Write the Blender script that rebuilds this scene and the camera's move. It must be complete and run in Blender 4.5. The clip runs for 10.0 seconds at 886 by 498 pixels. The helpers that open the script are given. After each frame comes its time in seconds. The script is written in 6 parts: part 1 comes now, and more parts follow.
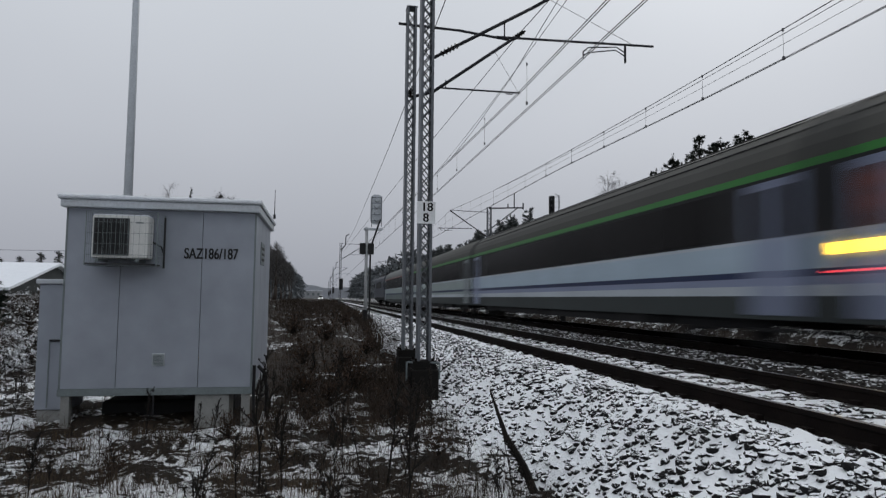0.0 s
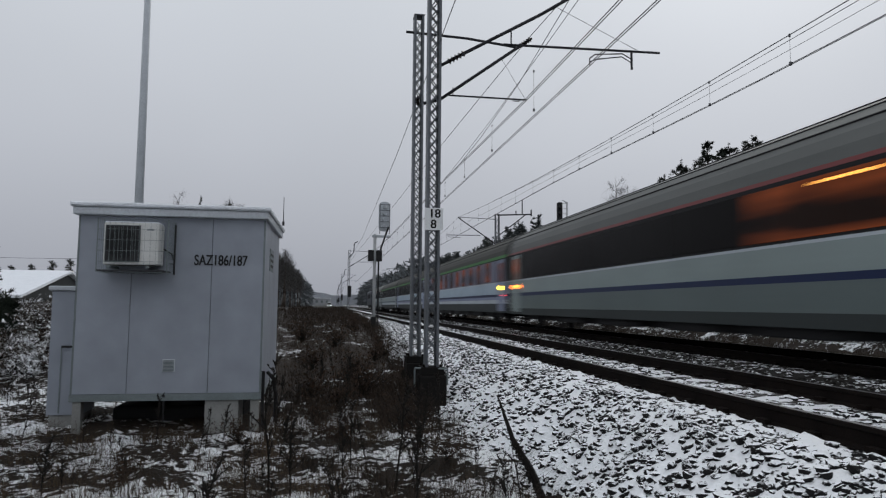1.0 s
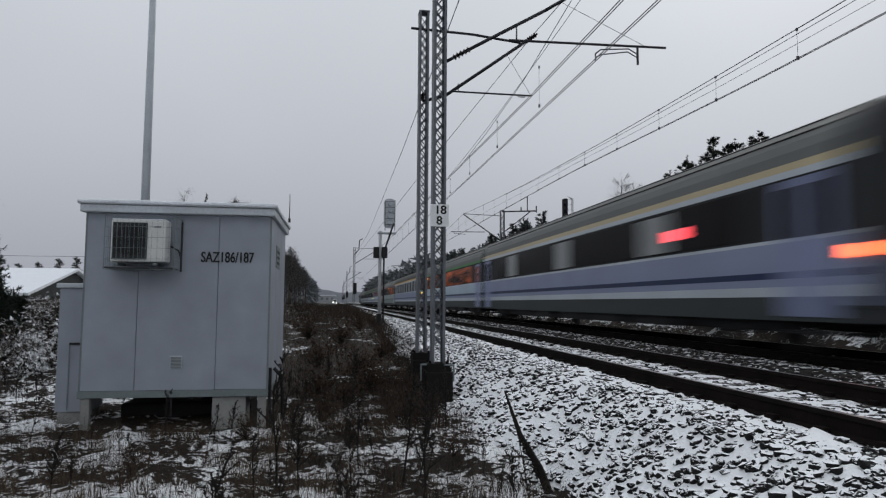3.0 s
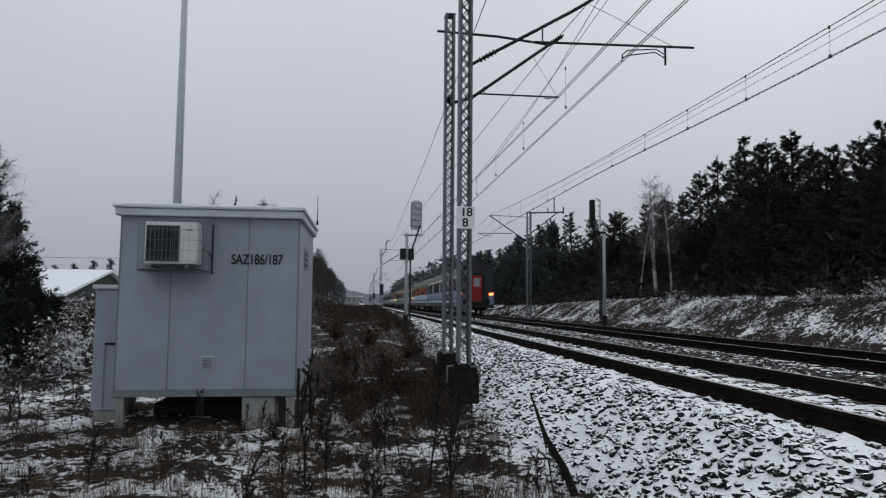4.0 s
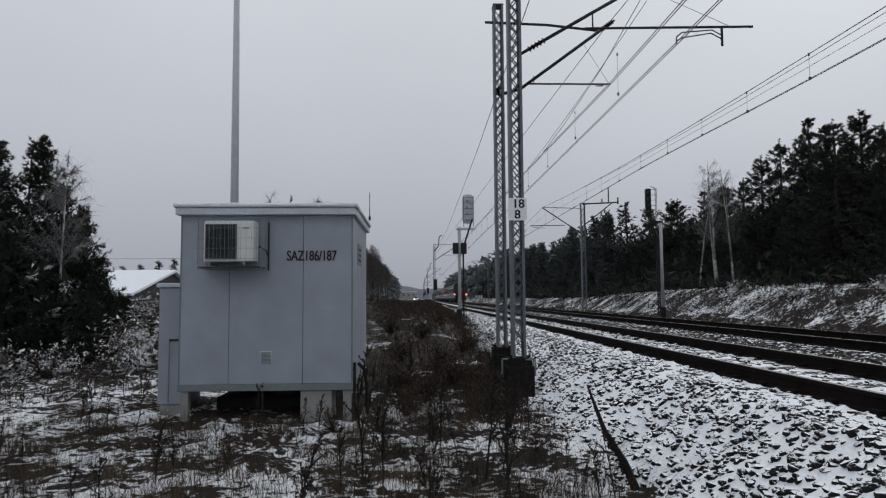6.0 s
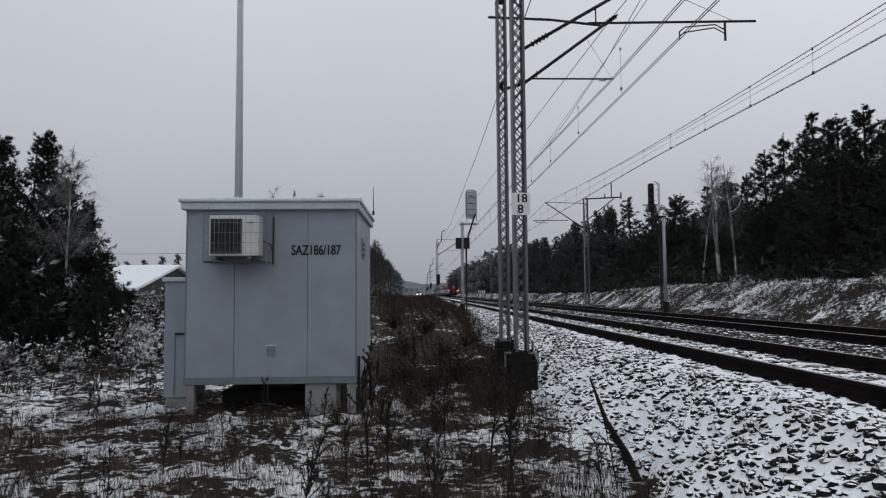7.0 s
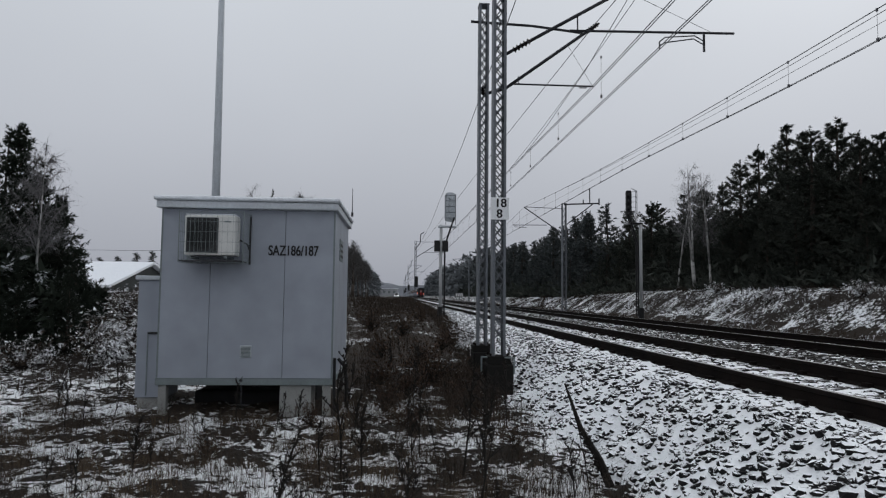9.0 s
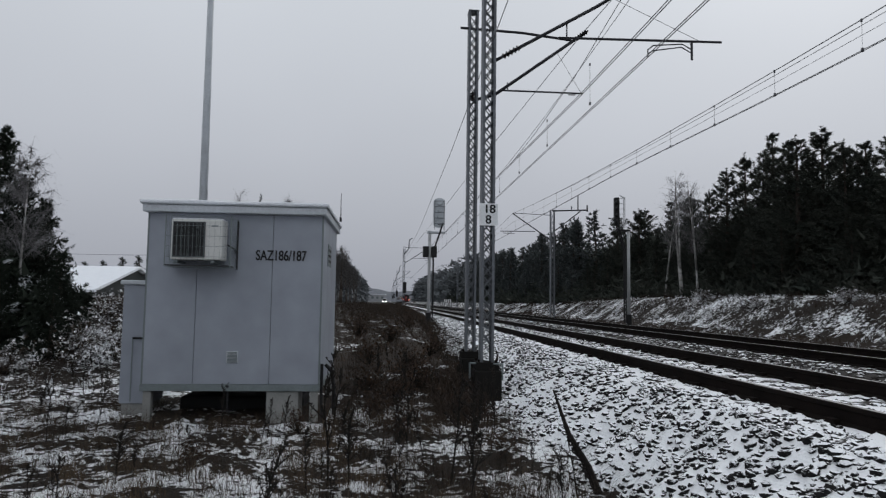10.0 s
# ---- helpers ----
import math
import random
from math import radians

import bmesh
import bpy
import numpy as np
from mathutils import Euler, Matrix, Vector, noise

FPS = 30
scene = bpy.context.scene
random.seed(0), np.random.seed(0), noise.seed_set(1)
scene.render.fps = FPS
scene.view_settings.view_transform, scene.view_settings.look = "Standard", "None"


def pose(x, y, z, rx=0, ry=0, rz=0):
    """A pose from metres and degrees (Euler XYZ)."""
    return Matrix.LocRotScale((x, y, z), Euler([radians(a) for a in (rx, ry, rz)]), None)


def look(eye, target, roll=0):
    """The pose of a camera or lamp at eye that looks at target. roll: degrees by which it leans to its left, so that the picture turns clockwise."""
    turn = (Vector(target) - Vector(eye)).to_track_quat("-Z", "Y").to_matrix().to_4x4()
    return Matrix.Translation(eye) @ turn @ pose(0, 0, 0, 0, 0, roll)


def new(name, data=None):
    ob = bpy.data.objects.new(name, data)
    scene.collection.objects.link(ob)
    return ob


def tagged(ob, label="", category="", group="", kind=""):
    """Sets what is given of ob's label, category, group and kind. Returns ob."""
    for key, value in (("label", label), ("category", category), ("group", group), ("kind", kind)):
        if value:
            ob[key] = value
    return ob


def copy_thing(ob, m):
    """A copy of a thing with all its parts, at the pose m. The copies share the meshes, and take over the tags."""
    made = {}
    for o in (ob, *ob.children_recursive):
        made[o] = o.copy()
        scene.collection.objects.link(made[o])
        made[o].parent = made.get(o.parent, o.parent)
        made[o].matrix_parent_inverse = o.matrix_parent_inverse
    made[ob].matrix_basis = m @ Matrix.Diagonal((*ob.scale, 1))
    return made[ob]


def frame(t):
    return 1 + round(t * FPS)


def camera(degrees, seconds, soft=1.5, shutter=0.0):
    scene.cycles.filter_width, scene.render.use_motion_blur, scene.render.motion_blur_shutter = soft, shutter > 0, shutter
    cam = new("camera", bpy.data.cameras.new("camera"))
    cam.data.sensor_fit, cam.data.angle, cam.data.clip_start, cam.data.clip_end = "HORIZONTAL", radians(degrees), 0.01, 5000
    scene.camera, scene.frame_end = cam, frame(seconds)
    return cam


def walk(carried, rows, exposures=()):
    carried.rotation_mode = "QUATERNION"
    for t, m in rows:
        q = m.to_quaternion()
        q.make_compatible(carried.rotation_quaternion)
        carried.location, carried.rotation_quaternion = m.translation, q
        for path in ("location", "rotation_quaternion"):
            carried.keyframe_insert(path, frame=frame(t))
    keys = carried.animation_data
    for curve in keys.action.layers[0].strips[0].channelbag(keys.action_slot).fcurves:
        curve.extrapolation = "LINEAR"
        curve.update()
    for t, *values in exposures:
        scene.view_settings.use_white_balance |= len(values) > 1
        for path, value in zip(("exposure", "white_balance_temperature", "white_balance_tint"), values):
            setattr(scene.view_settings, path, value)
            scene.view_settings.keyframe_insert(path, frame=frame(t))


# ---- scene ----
cam = camera(67.1, 10.0, soft=1.2, shutter=0.9)
PATH = [
    (0, (0.003, 0.18, 0.829), (0.352, 2.144, 0.978), 0.6),
    (0.5, (0.017, 0.172, 0.831), (0.359, 2.135, 1.004), 0.7),
    (1, (0.006, 0.128, 0.81), (0.33, 2.094, 0.98), 0.5),
    (1.5, (-0.005, 0.139, 0.805), (0.311, 2.107, 0.971), 0.4),
    (2, (-0.005, 0.146, 0.802), (0.317, 2.114, 0.957), 0.4),
    (3.5, (-0.012, 0.118, 0.801), (0.269, 2.091, 0.964), 0.3),
    (4, (-0.01, 0.084, 0.809), (0.221, 2.064, 0.973), 0.5),
    (4.5, (-0.026, 0.083, 0.805), (0.173, 2.065, 0.979), 0.6),
    (5, (-0.026, 0.074, 0.779), (0.1, 2.064, 0.938), 0.3),
    (5.5, (0.005, 0.147, 0.792), (0.092, 2.139, 0.945), -0.2),
    (7, (-0.008, 0.072, 0.773), (0.057, 2.067, 0.906), -0.4),
    (7.5, (-0.017, 0.088, 0.771), (0.054, 2.082, 0.899), -0.2),
    (8, (-0.013, 0.091, 0.782), (0.098, 2.084, 0.901), -0.2),
    (8.5, (-0.016, 0.093, 0.784), (0.103, 2.084, 0.93), 0.3),
    (9, (-0.006, 0.075, 0.789), (0.123, 2.066, 0.929), 0.6),
    (9.5, (-0.007, 0.085, 0.798), (0.131, 2.074, 0.961), 0.8),
    (10, (-0.008, 0.098, 0.787), (0.155, 2.085, 0.945), 0.8),
]
walk(cam, [(t, look(eye, aim, roll)) for t, eye, aim, roll in PATH])

# ---- overcast winter sky ----
world = bpy.data.worlds.new("overcast")
scene.world = world
world.use_nodes = True
wn, wl = world.node_tree.nodes, world.node_tree.links
wn.clear()
sky = wn.new("ShaderNodeTexSky")
sky.sky_type, sky.sun_disc = "NISHITA", False
sky.sun_elevation, sky.sun_rotation = radians(35), radians(39)
sky.air_density, sky.dust_density = 1.0, 6.0
grey = wn.new("ShaderNodeHueSaturation")
grey.inputs["Saturation"].default_value = 0.12
wl.new(sky.outputs[0], grey.inputs["Color"])
tc = wn.new("ShaderNodeTexCoord")
sep = wn.new("ShaderNodeSeparateXYZ")
wl.new(tc.outputs["Generated"], sep.inputs[0])
ramp = wn.new("ShaderNodeValToRGB")
wl.new(sep.outputs["Z"], ramp.inputs[0])
ramp.color_ramp.elements[0].position, ramp.color_ramp.elements[0].color = 0.0, (0.355, 0.372, 0.425, 1)
ramp.color_ramp.elements[1].position, ramp.color_ramp.elements[1].color = 0.62, (0.74, 0.785, 0.84, 1)
e = ramp.color_ramp.elements.new(0.22)
e.color = (0.525, 0.553, 0.61, 1)
cloud = wn.new("ShaderNodeTexNoise")
cloud.inputs["Scale"].default_value, cloud.inputs["Detail"].default_value = 2.2, 3
wl.new(tc.outputs["Generated"], cloud.inputs["Vector"])
cm = wn.new("ShaderNodeMapRange")
cm.inputs["To Min"].default_value, cm.inputs["To Max"].default_value = 9.3, 10.7
wl.new(cloud.outputs["Fac"], cm.inputs["Value"])
side = wn.new("ShaderNodeMapRange")          # the veiled sun brightens one side of the sky
side.inputs["From Min"].default_value, side.inputs["From Max"].default_value = -0.7, 0.7
side.inputs["To Min"].default_value, side.inputs["To Max"].default_value = 0.96, 0.945
wl.new(sep.outputs["X"], side.inputs["Value"])
both = wn.new("ShaderNodeMath")
both.operation = "MULTIPLY"
wl.new(cm.outputs[0], both.inputs[0])
wl.new(side.outputs[0], both.inputs[1])
scale = wn.new("ShaderNodeVectorMath")
scale.operation = "SCALE"
wl.new(ramp.outputs[0], scale.inputs[0])
wl.new(both.outputs[0], scale.inputs["Scale"])
mixw = wn.new("ShaderNodeMixRGB")
mixw.inputs[0].default_value = 0.97
wl.new(grey.outputs[0], mixw.inputs[1])
wl.new(scale.outputs[0], mixw.inputs[2])
bg = wn.new("ShaderNodeBackground")
bg.inputs["Strength"].default_value = 0.1
wl.new(mixw.outputs[0], bg.inputs[0])
wo = wn.new("ShaderNodeOutputWorld")
wl.new(bg.outputs[0], wo.inputs[0])
sun_data = bpy.data.lights.new("sun", "SUN")
sun_data.energy, sun_data.angle, sun_data.color = 0.5, radians(30), (1.0, 0.97, 0.93)
sun = new("sun", sun_data)
sun.matrix_world = look((40, 50, 45), (0, 0, 0))

# ---- places ----
TN, TF = 4.49, 8.49            # track centres
GAUGE = 1.505                  # rail head to rail head


# ---- materials ----
def material(name, base, rough=0.8, metal=0.0, second=None, scale=6.0, amount=0.5, bump=0.0, fine=60.0, spec=0.3, island=0.0, per_object=0.0):
    """Base colour with broad stains of a second colour, fine grain, and relief."""
    m = bpy.data.materials.new(name)
    m.use_nodes = True
    n, l = m.node_tree.nodes, m.node_tree.links
    b = n["Principled BSDF"]
    b.inputs["Roughness"].default_value, b.inputs["Metallic"].default_value = rough, metal
    b.inputs["Specular IOR Level"].default_value = spec
    co = n.new("ShaderNodeTexCoord")
    big = n.new("ShaderNodeTexNoise")
    big.inputs["Scale"].default_value, big.inputs["Detail"].default_value = scale, 5
    l.new(co.outputs["Object"], big.inputs["Vector"])
    small = n.new("ShaderNodeTexNoise")
    small.inputs["Scale"].default_value, small.inputs["Detail"].default_value = fine, 4
    l.new(co.outputs["Object"], small.inputs["Vector"])
    mr = n.new("ShaderNodeMapRange")
    mr.inputs["From Min"].default_value, mr.inputs["From Max"].default_value = 0.35, 0.7
    mr.inputs["To Max"].default_value = amount
    l.new(big.outputs["Fac"], mr.inputs["Value"])
    mx = n.new("ShaderNodeMixRGB")
    mx.inputs[1].default_value = (*base, 1)
    mx.inputs[2].default_value = (*(second or [c * 0.6 for c in base]), 1)
    l.new(mr.outputs[0], mx.inputs[0])
    hs = n.new("ShaderNodeHueSaturation")
    vr = n.new("ShaderNodeMapRange")
    vr.inputs["To Min"].default_value, vr.inputs["To Max"].default_value = 0.78, 1.22
    l.new(small.outputs["Fac"], vr.inputs["Value"])
    value = vr.outputs[0]
    spread = island or per_object
    if spread:
        if island:
            g = n.new("ShaderNodeNewGeometry")
            src = g.outputs["Random Per Island"]
        else:
            g = n.new("ShaderNodeObjectInfo")
            src = g.outputs["Random"]
        r2 = n.new("ShaderNodeMapRange")
        r2.inputs["To Min"].default_value, r2.inputs["To Max"].default_value = 1 - spread, 1 + spread
        l.new(src, r2.inputs["Value"])
        mul = n.new("ShaderNodeMath")
        mul.operation = "MULTIPLY"
        l.new(value, mul.inputs[0])
        l.new(r2.outputs[0], mul.inputs[1])
        value = mul.outputs[0]
    l.new(value, hs.inputs["Value"])
    l.new(mx.outputs[0], hs.inputs["Color"])
    l.new(hs.outputs[0], b.inputs["Base Color"])
    if bump:
        bp = n.new("ShaderNodeBump")
        bp.inputs["Strength"].default_value, bp.inputs["Distance"].default_value = bump, 0.02
        l.new(small.outputs["Fac"], bp.inputs["Height"])
        l.new(bp.outputs[0], b.inputs["Normal"])
    return m


def snowy(name, under, under2, cover=0.5, scale=9.0, fine=40.0, up=0.0, bump=0.5, snow=(0.92, 0.935, 0.96), broad=0.5, soft=0.06, patch=0.55):
    """Bare stuff with patches of snow. cover: share of snow; up: how strongly snow keeps to faces that look up."""
    m = bpy.data.materials.new(name)
    m.use_nodes = True
    n, l = m.node_tree.nodes, m.node_tree.links
    b = n["Principled BSDF"]
    b.inputs["Roughness"].default_value = 0.9
    b.inputs["Specular IOR Level"].default_value = 0.2
    co = n.new("ShaderNodeTexCoord")
    n1 = n.new("ShaderNodeTexNoise")
    n1.inputs["Scale"].default_value, n1.inputs["Detail"].default_value, n1.inputs["Roughness"].default_value = scale, 8, 0.66
    n2 = n.new("ShaderNodeTexNoise")
    n2.inputs["Scale"].default_value, n2.inputs["Detail"].default_value = broad, 3
    n3 = n.new("ShaderNodeTexNoise")
    n3.inputs["Scale"].default_value, n3.inputs["Detail"].default_value = fine, 5
    for k in (n1, n2, n3):
        l.new(co.outputs["Object"], k.inputs["Vector"])
    add = n.new("ShaderNodeMath")
    add.operation = "MULTIPLY_ADD"
    add.inputs[1].default_value = patch
    l.new(n2.outputs["Fac"], add.inputs[0])
    l.new(n1.outputs["Fac"], add.inputs[2])
    level = add.outputs[0]
    if up:
        g = n.new("ShaderNodeNewGeometry")
        s = n.new("ShaderNodeSeparateXYZ")
        l.new(g.outputs["Normal"], s.inputs[0])
        a2 = n.new("ShaderNodeMath")
        a2.operation = "MULTIPLY_ADD"
        a2.inputs[1].default_value = up
        l.new(s.outputs["Z"], a2.inputs[0])
        l.new(level, a2.inputs[2])
        level = a2.outputs[0]
    mid = 0.5 + 0.5 * patch + 0.6 * up + (0.5 - cover) * 0.5
    mr = n.new("ShaderNodeMapRange")
    mr.inputs["From Min"].default_value, mr.inputs["From Max"].default_value = mid - soft, mid + soft
    l.new(level, mr.inputs["Value"])
    d = n.new("ShaderNodeMixRGB")
    d.inputs[1].default_value, d.inputs[2].default_value = (*under, 1), (*under2, 1)
    l.new(n3.outputs["Fac"], d.inputs[0])
    mx = n.new("ShaderNodeMixRGB")
    mx.inputs[2].default_value = (*snow, 1)
    l.new(mr.outputs[0], mx.inputs[0])
    l.new(d.outputs[0], mx.inputs[1])
    l.new(mx.outputs[0], b.inputs["Base Color"])
    h = n.new("ShaderNodeMath")
    h.operation = "MULTIPLY_ADD"
    h.inputs[1].default_value = 0.6
    l.new(mr.outputs[0], h.inputs[0])
    l.new(n3.outputs["Fac"], h.inputs[2])
    bp = n.new("ShaderNodeBump")
    bp.inputs["Strength"].default_value, bp.inputs["Distance"].default_value = bump, 0.03
    l.new(h.outputs[0], bp.inputs["Height"])
    l.new(bp.outputs[0], b.inputs["Normal"])
    return m


def glowing(name, colour, strength):
    m = bpy.data.materials.new(name)
    m.use_nodes = True
    b = m.node_tree.nodes["Principled BSDF"]
    b.inputs["Base Color"].default_value = (*[c * 0.4 for c in colour], 1)
    b.inputs["Emission Color"].default_value = (*colour, 1)
    b.inputs["Emission Strength"].default_value = strength
    return m


M_SNOW = material("snow", (0.82, 0.84, 0.88), 0.9, second=(0.72, 0.75, 0.80), scale=4, amount=0.6, bump=0.5, fine=25)
M_GROUND = snowy("frozen_ground", (0.006, 0.005, 0.004), (0.024, 0.017, 0.012), cover=0.48, scale=8.5, fine=60, broad=1.3, soft=0.02, bump=1.0, patch=0.72)
M_BED = snowy("snowed_ballast", (0.007, 0.007, 0.008), (0.024, 0.022, 0.022), cover=0.82, scale=13, fine=36, broad=1.6, bump=0.9, soft=0.025)
M_STONE = snowy("ballast_stone", (0.005, 0.005, 0.006), (0.018, 0.017, 0.017), cover=0.43, scale=5, fine=30, up=0.5, broad=2.0, soft=0.03)
M_BED_DARK = snowy("bare_ballast", (0.012, 0.011, 0.011), (0.05, 0.046, 0.043), cover=0.26, scale=9, fine=26, broad=0.4, bump=0.9, soft=0.04)
M_STONE_DARK = snowy("bare_ballast_stone", (0.014, 0.013, 0.013), (0.06, 0.055, 0.05), cover=0.34, scale=5, fine=30, up=0.3, broad=2.0, soft=0.04)
M_RUST = material("rusty_rail", (0.008, 0.0065, 0.006), 0.9, 0.0, spec=0.06, second=(0.017, 0.012, 0.010), scale=3, bump=0.3)
M_SHINE = material("polished_rail_head", (0.20, 0.20, 0.21), 0.38, 0.9, scale=2)
M_SLEEPER = snowy("snowed_sleeper", (0.02, 0.018, 0.017), (0.05, 0.045, 0.041), cover=0.30, scale=6, fine=50, broad=1.0, up=0.15, soft=0.03)
M_WALL = material("white_sheet_steel", (0.29, 0.313, 0.357), 0.5, 0.0, second=(0.265, 0.286, 0.325), scale=1.4, amount=0.5, fine=2.5)
M_TRIM = material("grey_edge_trim", (0.50, 0.53, 0.56), 0.45, 0.1, second=(0.42, 0.44, 0.47), scale=4, fine=30)
M_FRAME = material("galvanised_frame", (0.19, 0.22, 0.225), 0.55, 0.2, second=(0.13, 0.15, 0.155), scale=5, fine=40)
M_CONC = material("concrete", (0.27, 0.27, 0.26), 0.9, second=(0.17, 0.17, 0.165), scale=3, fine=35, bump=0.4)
M_CONC_DARK = material("dark_concrete", (0.018, 0.017, 0.016), 0.95, spec=0.05, second=(0.012, 0.012, 0.012), scale=3, fine=35, bump=0.4)
M_MAST = material("galvanised_mast", (0.14, 0.15, 0.165), 0.6, 0.2, second=(0.09, 0.095, 0.105), scale=2.5, fine=30)
M_POST = material("pale_post_paint", (0.42, 0.43, 0.44), 0.6, second=(0.22, 0.22, 0.22), scale=1.5, amount=0.5)
M_TUBE = material("dark_steel_tube", (0.035, 0.035, 0.04), 0.55, 0.5, scale=5)
M_WIRE = material("wire", (0.10, 0.10, 0.11), 0.5, 0.4, scale=5)
M_INSUL = material("brown_porcelain", (0.02, 0.014, 0.012), 0.2, scale=8)
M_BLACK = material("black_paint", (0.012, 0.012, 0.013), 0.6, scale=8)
M_WHITE = material("white_enamel", (0.78, 0.79, 0.80), 0.4, second=(0.66, 0.67, 0.68), scale=6, fine=40)
M_ACWHITE = material("ivory_plastic_case", (0.66, 0.66, 0.64), 0.45, second=(0.56, 0.56, 0.54), scale=5)
M_ACDARK = material("dark_fan_grille", (0.03, 0.03, 0.032), 0.6, scale=8)
M_NEEDLE = material("pine_needles", (0.032, 0.039, 0.033), 0.85, second=(0.072, 0.074, 0.062), scale=0.8, amount=0.8, island=0.5, spec=0.1)
# needle colour lightened to paint in the haze on farther pines
M_HAZE_NEEDLE = material("haze_greyed_needles", (0.06, 0.069, 0.068), 0.9, second=(0.095, 0.104, 0.106), scale=0.5, amount=0.8, island=0.35, spec=0.1)
M_SPRUCE = snowy("snow_dusted_needles", (0.012, 0.020, 0.014), (0.030, 0.036, 0.026), cover=0.24, scale=3.0, up=0.12, broad=1.2, bump=0.0, snow=(0.5, 0.52, 0.55), soft=0.04)
M_BARK = material("pine_bark", (0.055, 0.042, 0.034), 0.9, second=(0.03, 0.025, 0.022), scale=4, bump=0.5)
M_BIRCH = material("birch_bark", (0.36, 0.35, 0.34), 0.8, second=(0.06, 0.055, 0.05), scale=5, amount=0.7)
M_TWIG = material("frosted_twigs", (0.16, 0.155, 0.16), 0.85, second=(0.08, 0.073, 0.073), scale=0.8, island=0.3)
M_DARKTWIG = material("bare_twigs", (0.05, 0.047, 0.045), 0.9, second=(0.085, 0.08, 0.08), scale=0.6, island=0.4)
# paler still: painted haze of the far woods
M_HAZE_FOREST = material("haze_greyed_forest", (0.105, 0.115, 0.122), 0.9, second=(0.16, 0.172, 0.182), scale=0.15, amount=0.8, island=0.25, fine=6)
M_GRASS = material("dry_grass", (0.085, 0.06, 0.038), 0.9, second=(0.035, 0.025, 0.018), scale=0.9, amount=0.9, island=0.5)
M_GRASS_DARK = material("dead_scrub", (0.019, 0.0135, 0.0098), 0.95, second=(0.046, 0.031, 0.021), scale=0.7, amount=0.8, island=0.55)
M_SNOWLEAF = snowy("snow_laden_twigs", (0.03, 0.022, 0.018), (0.07, 0.05, 0.035), cover=0.5, scale=2.5, broad=1.0, bump=0.0)
M_SOIL = snowy("scrub_soil", (0.012, 0.009, 0.007), (0.036, 0.026, 0.019), cover=0.18, scale=5.0, fine=35, broad=0.6, patch=0.8, soft=0.04)
M_BANK = snowy("snowy_bank", (0.012, 0.010, 0.009), (0.042, 0.033, 0.027), cover=0.40, scale=8.0, fine=24, broad=0.8, bump=1.0, soft=0.03, patch=0.6)
M_HAZEWOOD = material("haze_tinted_woods", (0.34, 0.355, 0.385), 1.0, second=(0.30, 0.315, 0.34), scale=0.02, fine=0.2, spec=0.0)
M_MISTWALL = material("pale_render", (0.42, 0.43, 0.45), 0.9, scale=0.5)
M_HOUSE = material("dark_boards", (0.045, 0.05, 0.05), 0.8, scale=2)
G_HEAD = glowing("headlight_glass", (1.0, 0.97, 0.9), 14.0)
M_WEED = material("dead_weed_stalk", (0.010, 0.008, 0.007), 0.95, second=(0.02, 0.015, 0.012), scale=4)
M_RUSSET = material("russet_dry_leaves", (0.052, 0.031, 0.019), 0.9, second=(0.030, 0.019, 0.013), scale=2.5, island=0.45)


# ---- building blocks ----
def part(name, bm, mat, parent=None, label="", smooth=False):
    me = bpy.data.meshes.new(name)
    bm.normal_update()
    bm.to_mesh(me)
    bm.free()
    for mm in (mat if isinstance(mat, (list, tuple)) else [mat]):
        me.materials.append(mm)
    if smooth:
        me.shade_smooth()
    ob = new(name, me)
    if parent:
        ob.parent = parent
    if label:
        ob["label"] = label
    return ob


def raw(name, verts, faces, mat, parent=None):
    me = bpy.data.meshes.new(name)
    me.from_pydata(verts, [], faces)
    for mm in (mat if isinstance(mat, (list, tuple)) else [mat]):
        me.materials.append(mm)
    me.update()
    ob = new(name, me)
    if parent:
        ob.parent = parent
    return ob


def tri_soup(name, verts, mat, parent=None):
    """A mesh of loose triangles from an array of n x 3 x 3."""
    v = np.asarray(verts, dtype=np.float32).reshape(-1, 3)
    n = len(v) // 3
    me = bpy.data.meshes.new(name)
    me.vertices.add(len(v))
    me.vertices.foreach_set("co", v.ravel())
    me.loops.add(len(v))
    me.loops.foreach_set("vertex_index", np.arange(len(v), dtype=np.int32))
    me.polygons.add(n)
    me.polygons.foreach_set("loop_start", np.arange(0, 3 * n, 3, dtype=np.int32))
    me.materials.append(mat)
    me.update(calc_edges=True)
    ob = new(name, me)
    if parent:
        ob.parent = parent
    return ob


def empty(name, m=None):
    ob = new(name)
    ob.empty_display_size = 0.2
    if m is not None:
        ob.matrix_basis = m
    return ob


def box(bm, x0, y0, z0, x1, y1, z1, bevel=0.0):
    r = bmesh.ops.create_cube(bm, size=1)
    m = Matrix.Translation(((x0 + x1) / 2, (y0 + y1) / 2, (z0 + z1) / 2)) @ Matrix.Diagonal((x1 - x0, y1 - y0, z1 - z0, 1))
    bmesh.ops.transform(bm, matrix=m, verts=r["verts"])
    if bevel:
        es = list({e for v in r["verts"] for e in v.link_edges})
        bmesh.ops.bevel(bm, geom=es, offset=bevel, segments=2, affect="EDGES", profile=0.5)
    return bm


